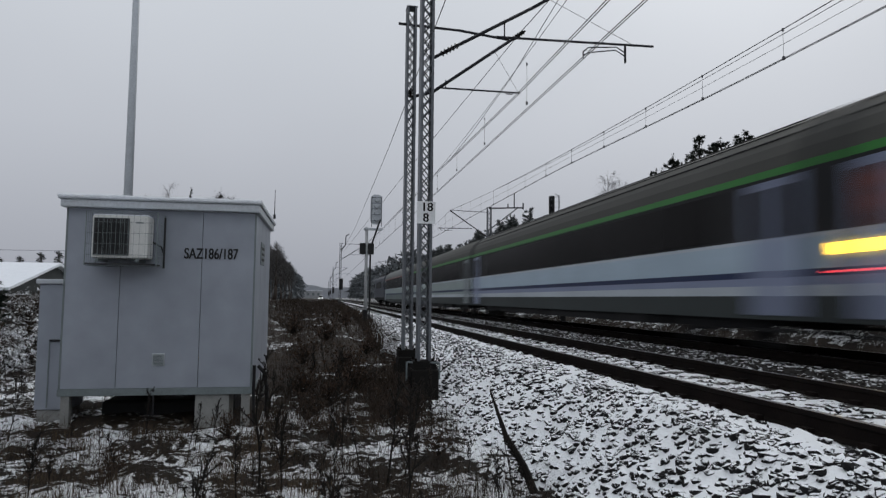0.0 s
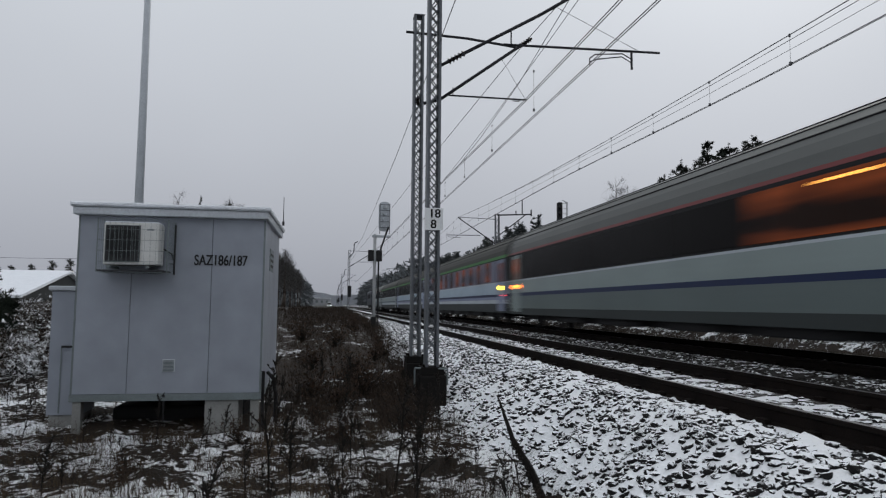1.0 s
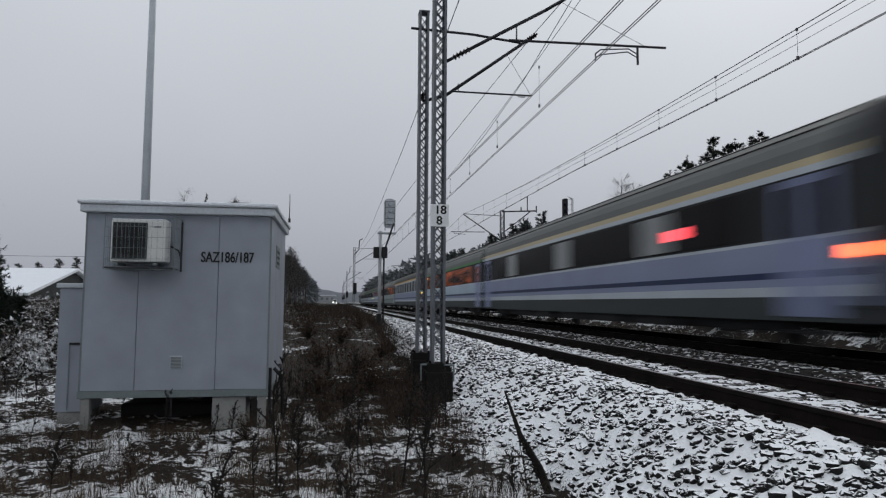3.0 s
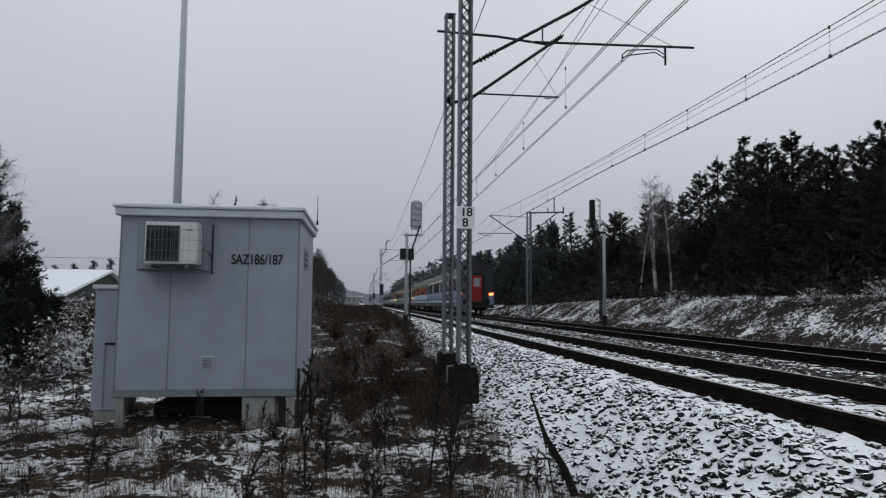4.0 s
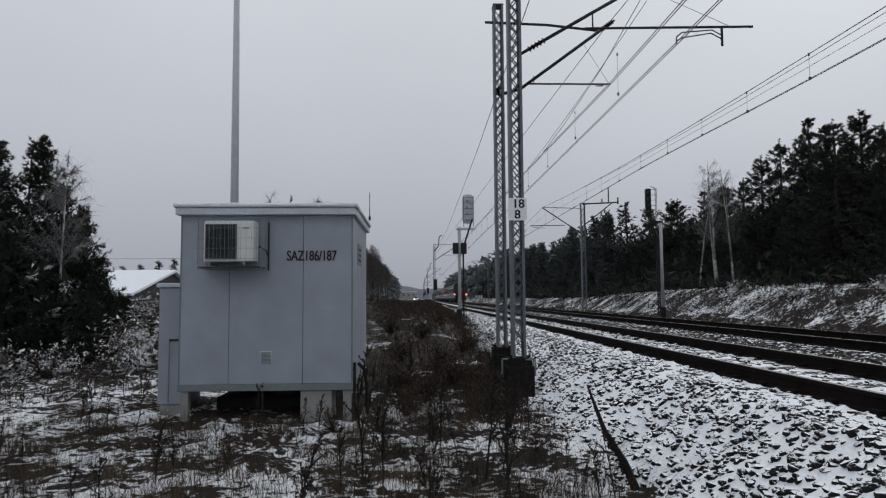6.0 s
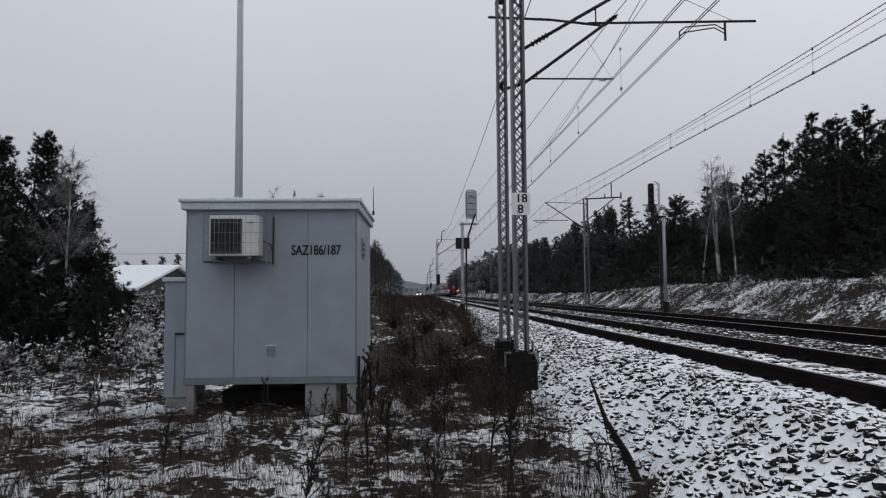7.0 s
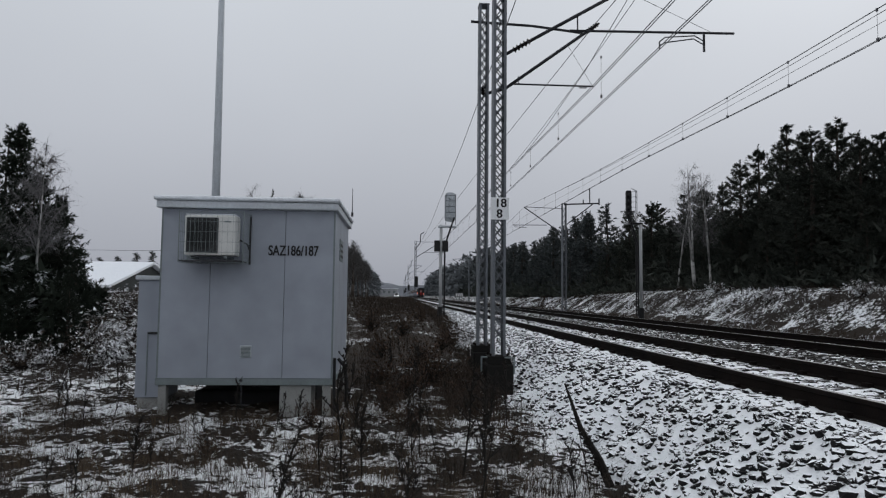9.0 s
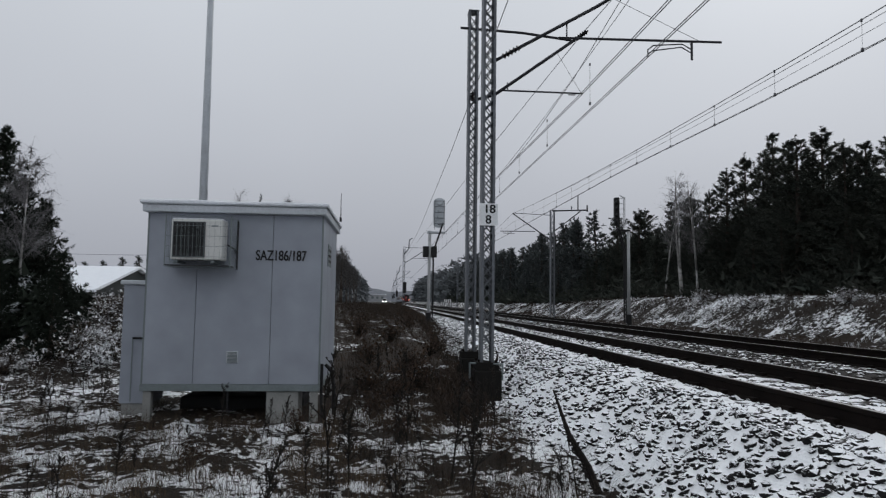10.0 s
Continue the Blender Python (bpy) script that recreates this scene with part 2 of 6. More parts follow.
def rod(bm, a, b, r0, r1=None, n=8):
    a, b = Vector(a), Vector(b)
    d = b - a
    c = bmesh.ops.create_cone(bm, cap_ends=True, segments=n, radius1=r0, radius2=r1 if r1 is not None else r0, depth=d.length)
    m = Matrix.Translation((a + b) / 2) @ d.to_track_quat("Z", "Y").to_matrix().to_4x4()
    bmesh.ops.transform(bm, matrix=m, verts=c["verts"])
    return bm


def pipe(bm, pts, r, n=6):
    for a, b in zip(pts, pts[1:]):
        rod(bm, a, b, r, n=n)
    return bm


def tube_bm(pts, r):
    """A bent tube as a bmesh, with round joints."""
    b = pipe(bmesh.new(), pts, r, 8)
    for p in pts[1:-1]:
        bmesh.ops.create_uvsphere(b, u_segments=8, v_segments=5, radius=r, matrix=Matrix.Translation(p))
    return b


def tube(name, pts, r, mat, n=5, parent=None):
    """One unbroken tube along points; r: one radius, or one for each point."""
    pts = [Vector(p) for p in pts]
    rs = r if isinstance(r, list) else [r] * len(pts)
    v, f = [], []
    for i, p in enumerate(pts):
        d = (pts[min(i + 1, len(pts) - 1)] - pts[max(i - 1, 0)]).normalized()
        a = d.cross(Vector((0, 0, 1)) if abs(d.z) < 0.9 else Vector((1, 0, 0))).normalized()
        b = d.cross(a)
        v += [p + a * (rs[i] * math.cos(6.2832 * k / n)) + b * (rs[i] * math.sin(6.2832 * k / n)) for k in range(n)]
    for i in range(len(pts) - 1):
        f += [(i * n + k, i * n + (k + 1) % n, (i + 1) * n + (k + 1) % n, (i + 1) * n + k) for k in range(n)]
    f += [tuple(range(n))[::-1], tuple(range((len(pts) - 1) * n, len(pts) * n))]
    return raw(name, v, f, mat, parent)


def bmn():
    return bmesh.new()


def letters(text, size, mat, m, parent, name="lettering"):
    cu = bpy.data.curves.new("t", "FONT")
    cu.body, cu.size, cu.align_x, cu.align_y, cu.extrude, cu.offset = text, size, "CENTER", "CENTER", 0.002, 0.010 * size
    tmp = bpy.data.objects.new("t", cu)
    scene.collection.objects.link(tmp)
    bpy.context.view_layer.update()
    me = bpy.data.meshes.new_from_object(tmp)
    bpy.data.objects.remove(tmp)
    me.name = name
    bold = bmn()
    for d in (-1, 0, 1):
        n0 = len(bold.verts)
        bold.from_mesh(me)
        bold.verts.ensure_lookup_table()
        for vv in bold.verts[n0:]:
            vv.co.x += d * 0.016 * size
            vv.co.z += d * 0.0004
    bold.to_mesh(me)
    bold.free()
    me.materials.clear()
    me.materials.append(mat)
    ob = new(name, me)
    ob.parent = parent
    ob.matrix_basis = m
    return ob


def step(a, b, v):
    u = np.clip((v - a) / (b - a), 0, 1)
    return u * u * (3 - 2 * u)


def ground_z(x, y):
    """Lie of the land."""
    left = -0.93 + 0.62 * step(14, 34, y) + 0.25 * step(40, 120, y)
    bank = 1.38 * step(14.5, 20.5, y + 0.25 * (x + 6)) * step(-1.6, -5.0, x) * (1 - 0.45 * step(24, 36, y))
    left = left + bank * (1 - 0.5 * step(60, 120, y))
    left = left + 0.22 * step(13, 24, y) * np.exp(-((x - 0.7) / 0.9) ** 2)
    top = 1.25 - 0.55 * step(40, 70, y)
    right = -0.42 + (top + 0.42) * step(13.4, 16.6, x)
    return np.where(x < 6, left, right) + 0.0 * x


def land_noise(x, y, s=1.0):
    return noise.noise(Vector((x * s, y * s, 3.1)))


def roughness_z(x, y):
    """Hummocks and clods on the land."""
    z = 0.07 * land_noise(x, y, 0.8) + 0.05 * land_noise(x, y, 2.7)
    if y < 25:
        z += 0.03 * land_noise(x, y, 7.0) + 0.045 * max(0.0, land_noise(x + 40, y, 3.6)) - 0.012
    return z


# ---- ground, one sheet to the horizon ----
def build_ground():
    xs = np.concatenate([[-900, -500, -250, -120, -70, -45], np.arange(-30, -9, 0.7), np.arange(-9, 3.4, 0.11), np.arange(3.4, 12.4, 1.0), np.arange(12.4, 20, 0.25), [21, 23, 26, 30, 40, 60, 100, 200, 400, 900]])
    ys = np.concatenate([[-300, -120, -60, -30, -15, -8, -4, -1, 1], np.arange(2, 22, 0.13), np.arange(22, 40, 0.5), np.arange(40, 90, 1.5), np.arange(90, 200, 6), [220, 260, 320, 400, 550, 800, 1300, 2200]])
    X, Y = np.meshgrid(xs, ys)
    Z = ground_z(X, Y)
    under = (X > 2.5) & (X < 10.6)
    Z = np.where(under, -1.15, Z)
    verts = []
    for x, y, z in zip(X.ravel(), Y.ravel(), Z.ravel()):
        if -30 < x < 20 and 0 < y < 90:
            z += roughness_z(x, y)
        verts.append((x, y, z))
    w = len(xs)
    faces = [(j * w + i, j * w + i + 1, (j + 1) * w + i + 1, (j + 1) * w + i) for j in range(len(ys) - 1) for i in range(w - 1)]
    ob = raw("ground", verts, faces, [M_GROUND, M_SOIL, M_BANK])
    idx = []
    for f in faces:
        x, y, _ = verts[f[0]]
        j = 0.5 * land_noise(x, y, 1.3) + 0.3 * land_noise(x, y, 4.0)
        if (-0.9 - 0.9 * max(0, min(3, y - 12.5)) - 0.12 * max(0, min(60, y - 22)) + 2 * j < x < 2.6 and y + 3 * j > 11.6) or (x > 16.6 + 0.6 * j and y > 5) or 6 < x < 14.0 + 0.8 * j or (-3.5 < x < -0.9 and 9.7 + 0.4 * j < y < 12.6):
            idx.append(1)
        elif y + 2 * j > 13.5 or x > 6:
            idx.append(2)
        else:
            idx.append(0)
    ob.data.polygons.foreach_set("material_index", idx)
    ob.data.shade_smooth()
    tagged(ob, "rough brown ground with dry grass under patchy snow", "ground", kind="structure")


build_ground()


def bed_z(x, y):
    toe = 1.98 - 0.25 * step(14, 30, y) + 0.2 * np.sin(y * 1.9) * np.sin(y * 0.83 + 1) + 0.12 * np.sin(y * 4.7 + 2 * x)
    foot = -0.9 + 0.55 * step(14, 34, y)
    u = np.clip((x - toe) / (3.05 - toe), -0.6, 1)
    z = foot + (-0.175 - foot) * np.where(u > 0, np.abs(u) ** 0.9, u * 0.9)
    z = z - 0.09 * np.exp(-((x - (TN + TF) / 2) / 0.45) ** 2)
    return np.where(x > 10.0, -0.175 - 0.3 * np.clip((x - 10.0) / 0.9, 0, 1), z)


def build_bed():
    def strip(name, xs, mat, label):
        ys = np.concatenate([np.arange(-12, 2, 1.0), np.arange(2, 30, 0.1), np.arange(30, 60, 0.5), np.arange(60, 200, 4), [220, 300, 500, 900]])
        verts = []
        for y in ys:
            for x in xs:
                z = float(bed_z(x, y))
                if y < 60:
                    z += 0.03 * land_noise(x, y, 5.0) + 0.018 * land_noise(x, y, 14.0)
                    if 3.3 < x < 3.66 and y < 30:
                        z += 0.09 * max(0.0, land_noise(x, y, 6.3))
                verts.append((x, y, z))
        w = len(xs)
        faces = [(j * w + i, j * w + i + 1, (j + 1) * w + i + 1, (j + 1) * w + i) for j in range(len(ys) - 1) for i in range(w - 1)]
        ob = raw(name, verts, faces, mat)
        ob.data.shade_smooth()
        return tagged(ob, label, "ballast", kind="structure")
    a = strip("ballast_bed", np.concatenate([np.arange(1.6, 3.8, 0.06), np.arange(3.8, 6.05, 0.15)]), M_BED, "grey ballast shoulder half covered in fresh snow")
    b = strip("far_ballast_bed", np.arange(5.9, 11.05, 0.15), M_BED_DARK, "dark ballast bed with thin streaks of snow")
    b.location.z = -0.004
    return a, b


BED, BED_FAR = build_bed()


# ---- tracks ----
def rail_mesh(y0, y1):
    prof = [(-0.075, -0.172), (0.075, -0.172), (0.072, -0.158), (0.012, -0.14), (0.009, -0.05), (0.036, -0.035), (0.036, -0.008), (0.028, 0.0), (-0.028, 0.0), (-0.036, -0.008), (-0.036, -0.035), (-0.009, -0.05), (-0.012, -0.14), (-0.072, -0.158)]
    n = len(prof)
    v = [(x, y, z) for y in (y0, y1) for x, z in prof]
    f = [(i, (i + 1) % n, (i + 1) % n + n, i + n) for i in range(n)] + [tuple(range(n))[::-1], tuple(range(n, 2 * n))]
    me = bpy.data.meshes.new("rail")
    me.from_pydata(v, [], f)
    me.materials.append(M_RUST)
    me.materials.append(M_SHINE)
    me.polygons[7].material_index = 1
    me.update()
    return me


def track(name, cx, label):
    t = empty(name, pose(cx, 0, 0))
    me = rail_mesh(-14, 900)
    for s in (-1, 1):
        r = new("rail", me)
        r.parent = t
        r.location = (s * GAUGE / 2, 0, 0)
        r["label"] = "rusty steel rail with a worn bright head"
    bm = box(bmn(), -1.3, -0.13, -0.36, 1.3, 0.13, -0.165, 0.02)
    sl = part("sleeper", bm, M_SLEEPER, t, "snow-dusted sleeper")
    clip = bpy.data.meshes.new("fastening")
    bc = box(bmn(), -0.03, -0.06, -0.165, 0.03, 0.06, -0.12)
    bc.to_mesh(clip)
    bc.free()
    clip.materials.append(M_RUST)
    sl.location.y = -6
    for i in range(1, 140):
        o = new("sleeper", sl.data)
        o.parent = t
        o.location.y = -6 + 0.6 * i
        if 14 < i < 50:
            for s in (-1, 1):
                for k in (-1, 1):
                    c = new("fastening", clip)
                    c.parent = t
                    c.location = (s * GAUGE / 2 + k * 0.085, -6 + 0.6 * i, 0)
    tagged(t, label, "railway track")


track("railway_track", TN, "straight railway track with dark rails and snow between sleepers")
track("railway_track", TF, "straight railway track on dark ballast with little snow")


# ---- equipment cabinet ----
def build_cabinet():
    x0, x1, y0, y1, z0, z1 = -3.41, -0.95, 9.84, 12.36, -0.41, 2.0
    t = empty("equipment_cabinet", pose(0, 0, 0))
    seams = (x0, -2.71, -1.66, x1)
    for a, b in zip(seams, seams[1:]):
        part("wall_panel", box(bmn(), a + 0.003, y0, z0, b - 0.003, y0 + 0.06, z1, 0.004), M_WALL, t)
    n = 3
    for i in range(n):
        a, b = y0 + 0.063 + (y1 - y0 - 0.063) * i / n, y0 + 0.063 + (y1 - y0 - 0.063) * (i + 1) / n
        part("wall_panel", box(bmn(), x1 - 0.06, a + 0.002, z0, x1, b - 0.002, z1, 0.004), M_WALL, t)
        part("wall_panel", box(bmn(), x0, a + 0.002, z0, x0 + 0.06, b - 0.002, z1, 0.004), M_WALL, t)
    part("back_wall", box(bmn(), x0 + 0.063, y1 - 0.06, z0, x1 - 0.063, y1, z1, 0.004), M_WALL, t)
    # darker strips added to part the two walls, whose shading is too alike
    for xa in (x0 - 0.004, x1 - 0.02):
        part("corner_trim", box(bmn(), xa, y0 - 0.004, z0, xa + 0.024, y0 + 0.02, z1, 0.002), M_FRAME, t)
    # roof tray with a projecting rim
    part("roof", box(bmn(), x0 - 0.05, y0 - 0.12, 2.003, x1 + 0.05, y1 + 0.12, 2.105, 0.012), M_TRIM, t, "grey sheet-metal roof rim")
    part("roof_lip", box(bmn(), x0 - 0.075, y0 - 0.145, 2.108, x1 + 0.075, y1 + 0.145, 2.135, 0.008), M_TRIM, t)
    # frame below
    part("base_frame", box(bmn(), x0 - 0.01, y0 - 0.02, -0.505, x1 + 0.01, y0 + 0.07, -0.413, 0.006), M_FRAME, t, "galvanised steel base beam")
    part("base_frame", box(bmn(), x0 - 0.01, y1 - 0.07, -0.505, x1 + 0.01, y1 + 0.02, -0.413, 0.006), M_FRAME, t)
    for xa in (x0 - 0.01, x1 - 0.08):
        part("base_frame", box(bmn(), xa, y0 + 0.073, -0.505, xa + 0.09, y1 - 0.073, -0.413, 0.006), M_FRAME, t)
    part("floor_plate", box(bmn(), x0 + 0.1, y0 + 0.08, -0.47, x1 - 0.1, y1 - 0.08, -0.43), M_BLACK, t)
    for xa in (x0 + 0.03, x1 - 0.13):
        for ya in (y0 + 0.01, y1 - 0.14):
            part("leg", box(bmn(), xa, ya, -1.05, xa + 0.11, ya + 0.11, -0.508, 0.005), M_CONC, t, "concrete leg")
    part("plinth", box(bmn(), -1.69, y0 + 0.02, -1.05, -1.24, y0 + 0.5, -0.508, 0.012), M_CONC, t, "concrete footing block")
    # the rear plinths' near-black concrete has the shade under the floor painted in
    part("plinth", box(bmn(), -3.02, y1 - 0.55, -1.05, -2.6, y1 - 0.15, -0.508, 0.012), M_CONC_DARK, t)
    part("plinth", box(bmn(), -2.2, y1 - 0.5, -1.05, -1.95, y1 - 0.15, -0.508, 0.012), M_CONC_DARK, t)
    # black block added below the floor to stand in for the shade there
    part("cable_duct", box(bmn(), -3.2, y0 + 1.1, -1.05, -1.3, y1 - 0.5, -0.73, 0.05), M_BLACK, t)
    b = bmn()
    rod(b, (-2.22, y0 + 0.0, -0.5), (-2.22, y0 + 0.0, -0.78), 0.012)
    rod(b, (-2.22, y0 + 0.0, -0.44), (-2.22, y0 - 0.03, -0.44), 0.02)
    part("earth_strap", b, M_TUBE, t, "earthing strap and bolt")
    # vent
    v = part("vent", box(bmn(), -2.255, y0 - 0.012, -0.115, -2.095, y0 - 0.003, 0.055, 0.003), M_TRIM, t, "small louvred vent")
    for i in range(8):
        part("slat", box(bmn(), -2.245, y0 - 0.02, -0.105 + i * 0.019, -2.105, y0 - 0.0125, -0.094 + i * 0.019), M_FRAME, v)
    letters("SAZ186/187", 0.182, M_BLACK, pose(-1.54, y0 - 0.006, 1.41, 90) @ Matrix.Diagonal((0.78, 1.13, 1, 1)), t)
    # side plate high on the wall that faces the track
    part("side_plate", box(bmn(), x1 + 0.003, y0 + 0.75, 1.32, x1 + 0.012, y0 + 1.35, 1.66, 0.003), M_FRAME, t, "grey information plate")
    for i in range(3):
        part("plate_text_bar", box(bmn(), x1 + 0.0125, y0 + 0.85, 1.38 + i * 0.085, x1 + 0.016, y0 + 1.25, 1.42 + i * 0.085), M_BLACK, t)
    part("conduit", tube_bm([(x1 + 0.03, y0 + 0.03, -0.12), (x1 + 0.03, y0 + 0.03, -0.6), (x1 + 0.06, y0 + 0.0, -1.05)], 0.022), M_BLACK, t, "black cable conduit at the corner")
    part("conduit", tube_bm([(x1 + 0.02, y0 + 0.75, -0.2), (x1 + 0.12, y0 + 0.7, -0.3), (x1 + 0.16, y0 + 0.66, -0.55), (x1 + 0.16, y0 + 0.64, -1.05)], 0.028), M_BLACK, t, "bent black cable hose")
    # roof aerial
    part("aerial", rod(rod(bmn(), (-0.83, 11.55, 2.13), (-0.83, 11.55, 2.20), 0.02), (-0.83, 11.55, 2.20), (-0.83, 11.55, 2.62), 0.008, 0.004), M_TUBE, t, "thin whip aerial")
    tagged(t, "white sheet-steel equipment cabinet on concrete legs with black lettering", "equipment cabinet")
    # snow lying on the roof
    b = bmn()
    box(b, x0 - 0.08, y0 - 0.158, 2.122, x1 + 0.08, y1 + 0.14, 2.168, 0.014)
    bmesh.ops.subdivide_edges(b, edges=[e for e in b.edges if e.calc_length() > 0.5], cuts=24, use_grid_fill=True)
    for vv in b.verts:
        if vv.co.z > 2.15:
            vv.co.z += 0.012 * land_noise(vv.co.x, vv.co.y, 5)
        elif vv.co.y < y0:
            vv.co.z -= 0.012 * max(0, land_noise(vv.co.x, 1, 6))
    tagged(part("snow_layer", b, M_SNOW, None, smooth=True), "thin layer of fresh snow on the cabinet roof", "snow")
    return t


build_cabinet()


def build_aircon():
    y = 9.84
    t = empty("air_conditioner", pose(0.012, 0, -0.055))
    part("case", box(bmn(), -2.99, y - 0.36, 1.37, -2.30, y - 0.06, 1.93, 0.02), M_ACWHITE, t, "ivory plastic outdoor unit case")
    part("fan_recess", box(bmn(), -2.965, y - 0.372, 1.405, -2.53, y - 0.362, 1.895, 0.004), M_ACDARK, t, "dark fan opening")
    b = bmn()
    bmesh.ops.create_circle(b, cap_ends=True, segments=28, radius=0.2, matrix=pose(-2.75, y - 0.376, 1.65, 90))
    part("fan_disc", b, M_BLACK, t)
    g = bmn()
    for i in range(9):
        xx = -2.955 + i * 0.0525
        rod(g, (xx, y - 0.385, 1.42), (xx, y - 0.385, 1.885), 0.0028, n=5)
    for zz in (1.41, 1.89):
        rod(g, (-2.96, y - 0.39, zz), (-2.535, y - 0.39, zz), 0.0028, n=5)
    part("grille", g, M_FRAME, t, "white wire fan grille")
    part("badge", box(bmn(), -2.45, y - 0.364, 1.83, -2.36, y - 0.361, 1.85), M_FRAME, t)
    # guard cage
    x0, x1, yf, z0, z1 = -3.04, -2.17, y - 0.43, 1.27, 1.975
    c = bmn()
    for xx in (x0, x1):
        for yy in (yf, y - 0.01):
            rod(c, (xx, yy, z0), (xx, yy, z1), 0.008, n=5)
    for i in range(6):
        zz = z0 + (z1 - z0) * i / 5
        pipe(c, [(x0, y - 0.01, zz), (x0, yf, zz), (x1, yf, zz), (x1, y - 0.01, zz)], 0.0022, n=4)
    for i in range(1, 12):
        xx = x0 + (x1 - x0) * i / 12
        pipe(c, [(xx, yf, z0), (xx, y - 0.01, z0)], 0.004, n=4)
        pipe(c, [(xx, yf, z1), (xx, y - 0.01, z1)], 0.004, n=4)
        pipe(c, [(xx, yf, z0), (xx, yf, z1)], 0.0014, n=4)
    for i in range(1, 6):
        yy = yf + (y - yf) * i / 6
        for xx in (x0, x1):
            rod(c, (xx, yy, z0), (xx, yy, z1), 0.002, n=4)
    part("guard_cage", c, M_FRAME, t, "grey wire guard cage round the unit")["kind"] = "stuff"
    for xx in (-2.9, -2.42):
        b = bmn()
        box(b, xx - 0.02, y - 0.4, 1.325, xx + 0.02, y - 0.003, 1.36, 0.004)
        part("bracket", b, M_FRAME, t)
    part("base_tray", box(bmn(), -3.05, y - 0.43, 1.285, -2.2, y - 0.05, 1.30, 0.003), M_ACDARK, t)
    b = bmn()
    pipe(b, [(-2.17, y - 0.012, 1.95), (-2.17, y - 0.012, 1.26)], 0.014)
    pipe(b, [(-2.28, y - 0.15, 1.6), (-2.2, y - 0.05, 1.55), (-2.17, y - 0.012, 1.45)], 0.012)
    part("hose", b, M_ACDARK, t, "dark insulated hose")
    part("frost", box(bmn(), -2.98, y - 0.35, 1.931, -2.31, y - 0.07, 1.945, 0.006), M_SNOW, t, "dusting of snow")
    tagged(t, "ivory air-conditioning unit in a wire cage on the cabinet wall", "air conditioner")


build_aircon()


def build_side_box():
    t = empty("side_cabinet", pose(0, 0, 0))
    part("body", box(bmn(), -3.95, 10.5, -0.78, -3.5, 11.1, 0.98, 0.012), M_WALL, t)
    part("cap", box(bmn(), -3.99, 10.46, 0.983, -3.48, 11.14, 1.05, 0.015), M_TRIM, t, "snow-edged cap")
    part("footing", box(bmn(), -3.92, 10.53, -1.05, -3.52, 11.07, -0.783, 0.01), M_CONC, t, "concrete footing")
    part("handle", box(bmn(), -3.78, 10.47, 0.17, -3.64, 10.497, 0.2, 0.004), M_BLACK, t, "black latch")
    part("door_edge", box(bmn(), -3.79, 10.492, -0.75, -3.775, 10.498, 0.2), M_FRAME, t)
    tagged(t, "narrow white steel cabinet on a concrete footing", "cabinet")


build_side_box()


def build_pole():
    t = empty("antenna_pole", pose(-4.0, 14.78, 0))
    part("pole", rod(bmn(), (0, 0, -1.1), (-0.05, 0, 12.5), 0.105, 0.045, 16), M_TRIM, t, "tapering galvanised pole", smooth=True)
    part("flange", rod(bmn(), (0, 0, -0.9), (0, 0, -0.86), 0.2, n=16), M_FRAME, t)
    tagged(t, "tall tapering grey steel pole behind the cabinet", "pole")


build_pole()


# ---- catenary ----
def lattice_mast(h, w=0.205, d=0.26, cell=0.2):
    """Two channel posts joined by crossed flat bars."""
    t = empty("catenary_mast")
    for s in (-1, 1):
        xo, xi, k = s * w / 2, s * (w / 2 - 0.046), s * (w / 2 - 0.009)
        prof = [(xo, -d / 2), (xi, -d / 2), (xi, -d / 2 + 0.012), (k, -d / 2 + 0.012), (k, d / 2 - 0.012), (xi, d / 2 - 0.012), (xi, d / 2), (xo, d / 2)]
        v = [(x, y, z) for z in (0, h) for x, y in prof]
        f = [(i, (i + 1) % 8, (i + 1) % 8 + 8, i + 8) for i in range(8)] + [tuple(range(8)), tuple(range(8, 16))]
        raw("channel", v, f, M_MAST, t)
    n = int((h - 0.4) / cell)
    for face in (-1, 1):
        b = bmn()
        for i in range(n):
            za, zb = 0.3 + i * cell, 0.3 + (i + 1) * cell
            for s in (-1, 1):
                a, c = Vector((s * (w / 2 - 0.035), face * (d / 2 - 0.006), za)), Vector((-s * (w / 2 - 0.035), face * (d / 2 - 0.006), zb))
                rod(b, a, c, 0.011, n=4)
        part("lacing", b, M_MAST, t, "crossed lattice bars")["kind"] = "stuff"
    part("cap_plate", box(bmn(), -w / 2 - 0.01, -d / 2 - 0.01, h, w / 2 + 0.01, d / 2 + 0.01, h + 0.015), M_MAST, t)
    return t


def footing(t, deep=0.9, half=0.24):
    part("foundation", box(bmn(), -half, -0.28, -deep, half, 0.28, -0.14, 0.03), M_CONC_DARK, t, "dark concrete foundation")
    part("base_plate", box(bmn(), -0.2, -0.22, -0.138, 0.2, 0.22, 0.0, 0.004), M_CONC_DARK, t)
    for s in (-1, 1):
        for k in (-1, 1):
            part("anchor_bolt", rod(bmn(), (s * 0.15, k * 0.17, -0.06), (s * 0.15, k * 0.17, 0.05), 0.02), M_RUST, t)


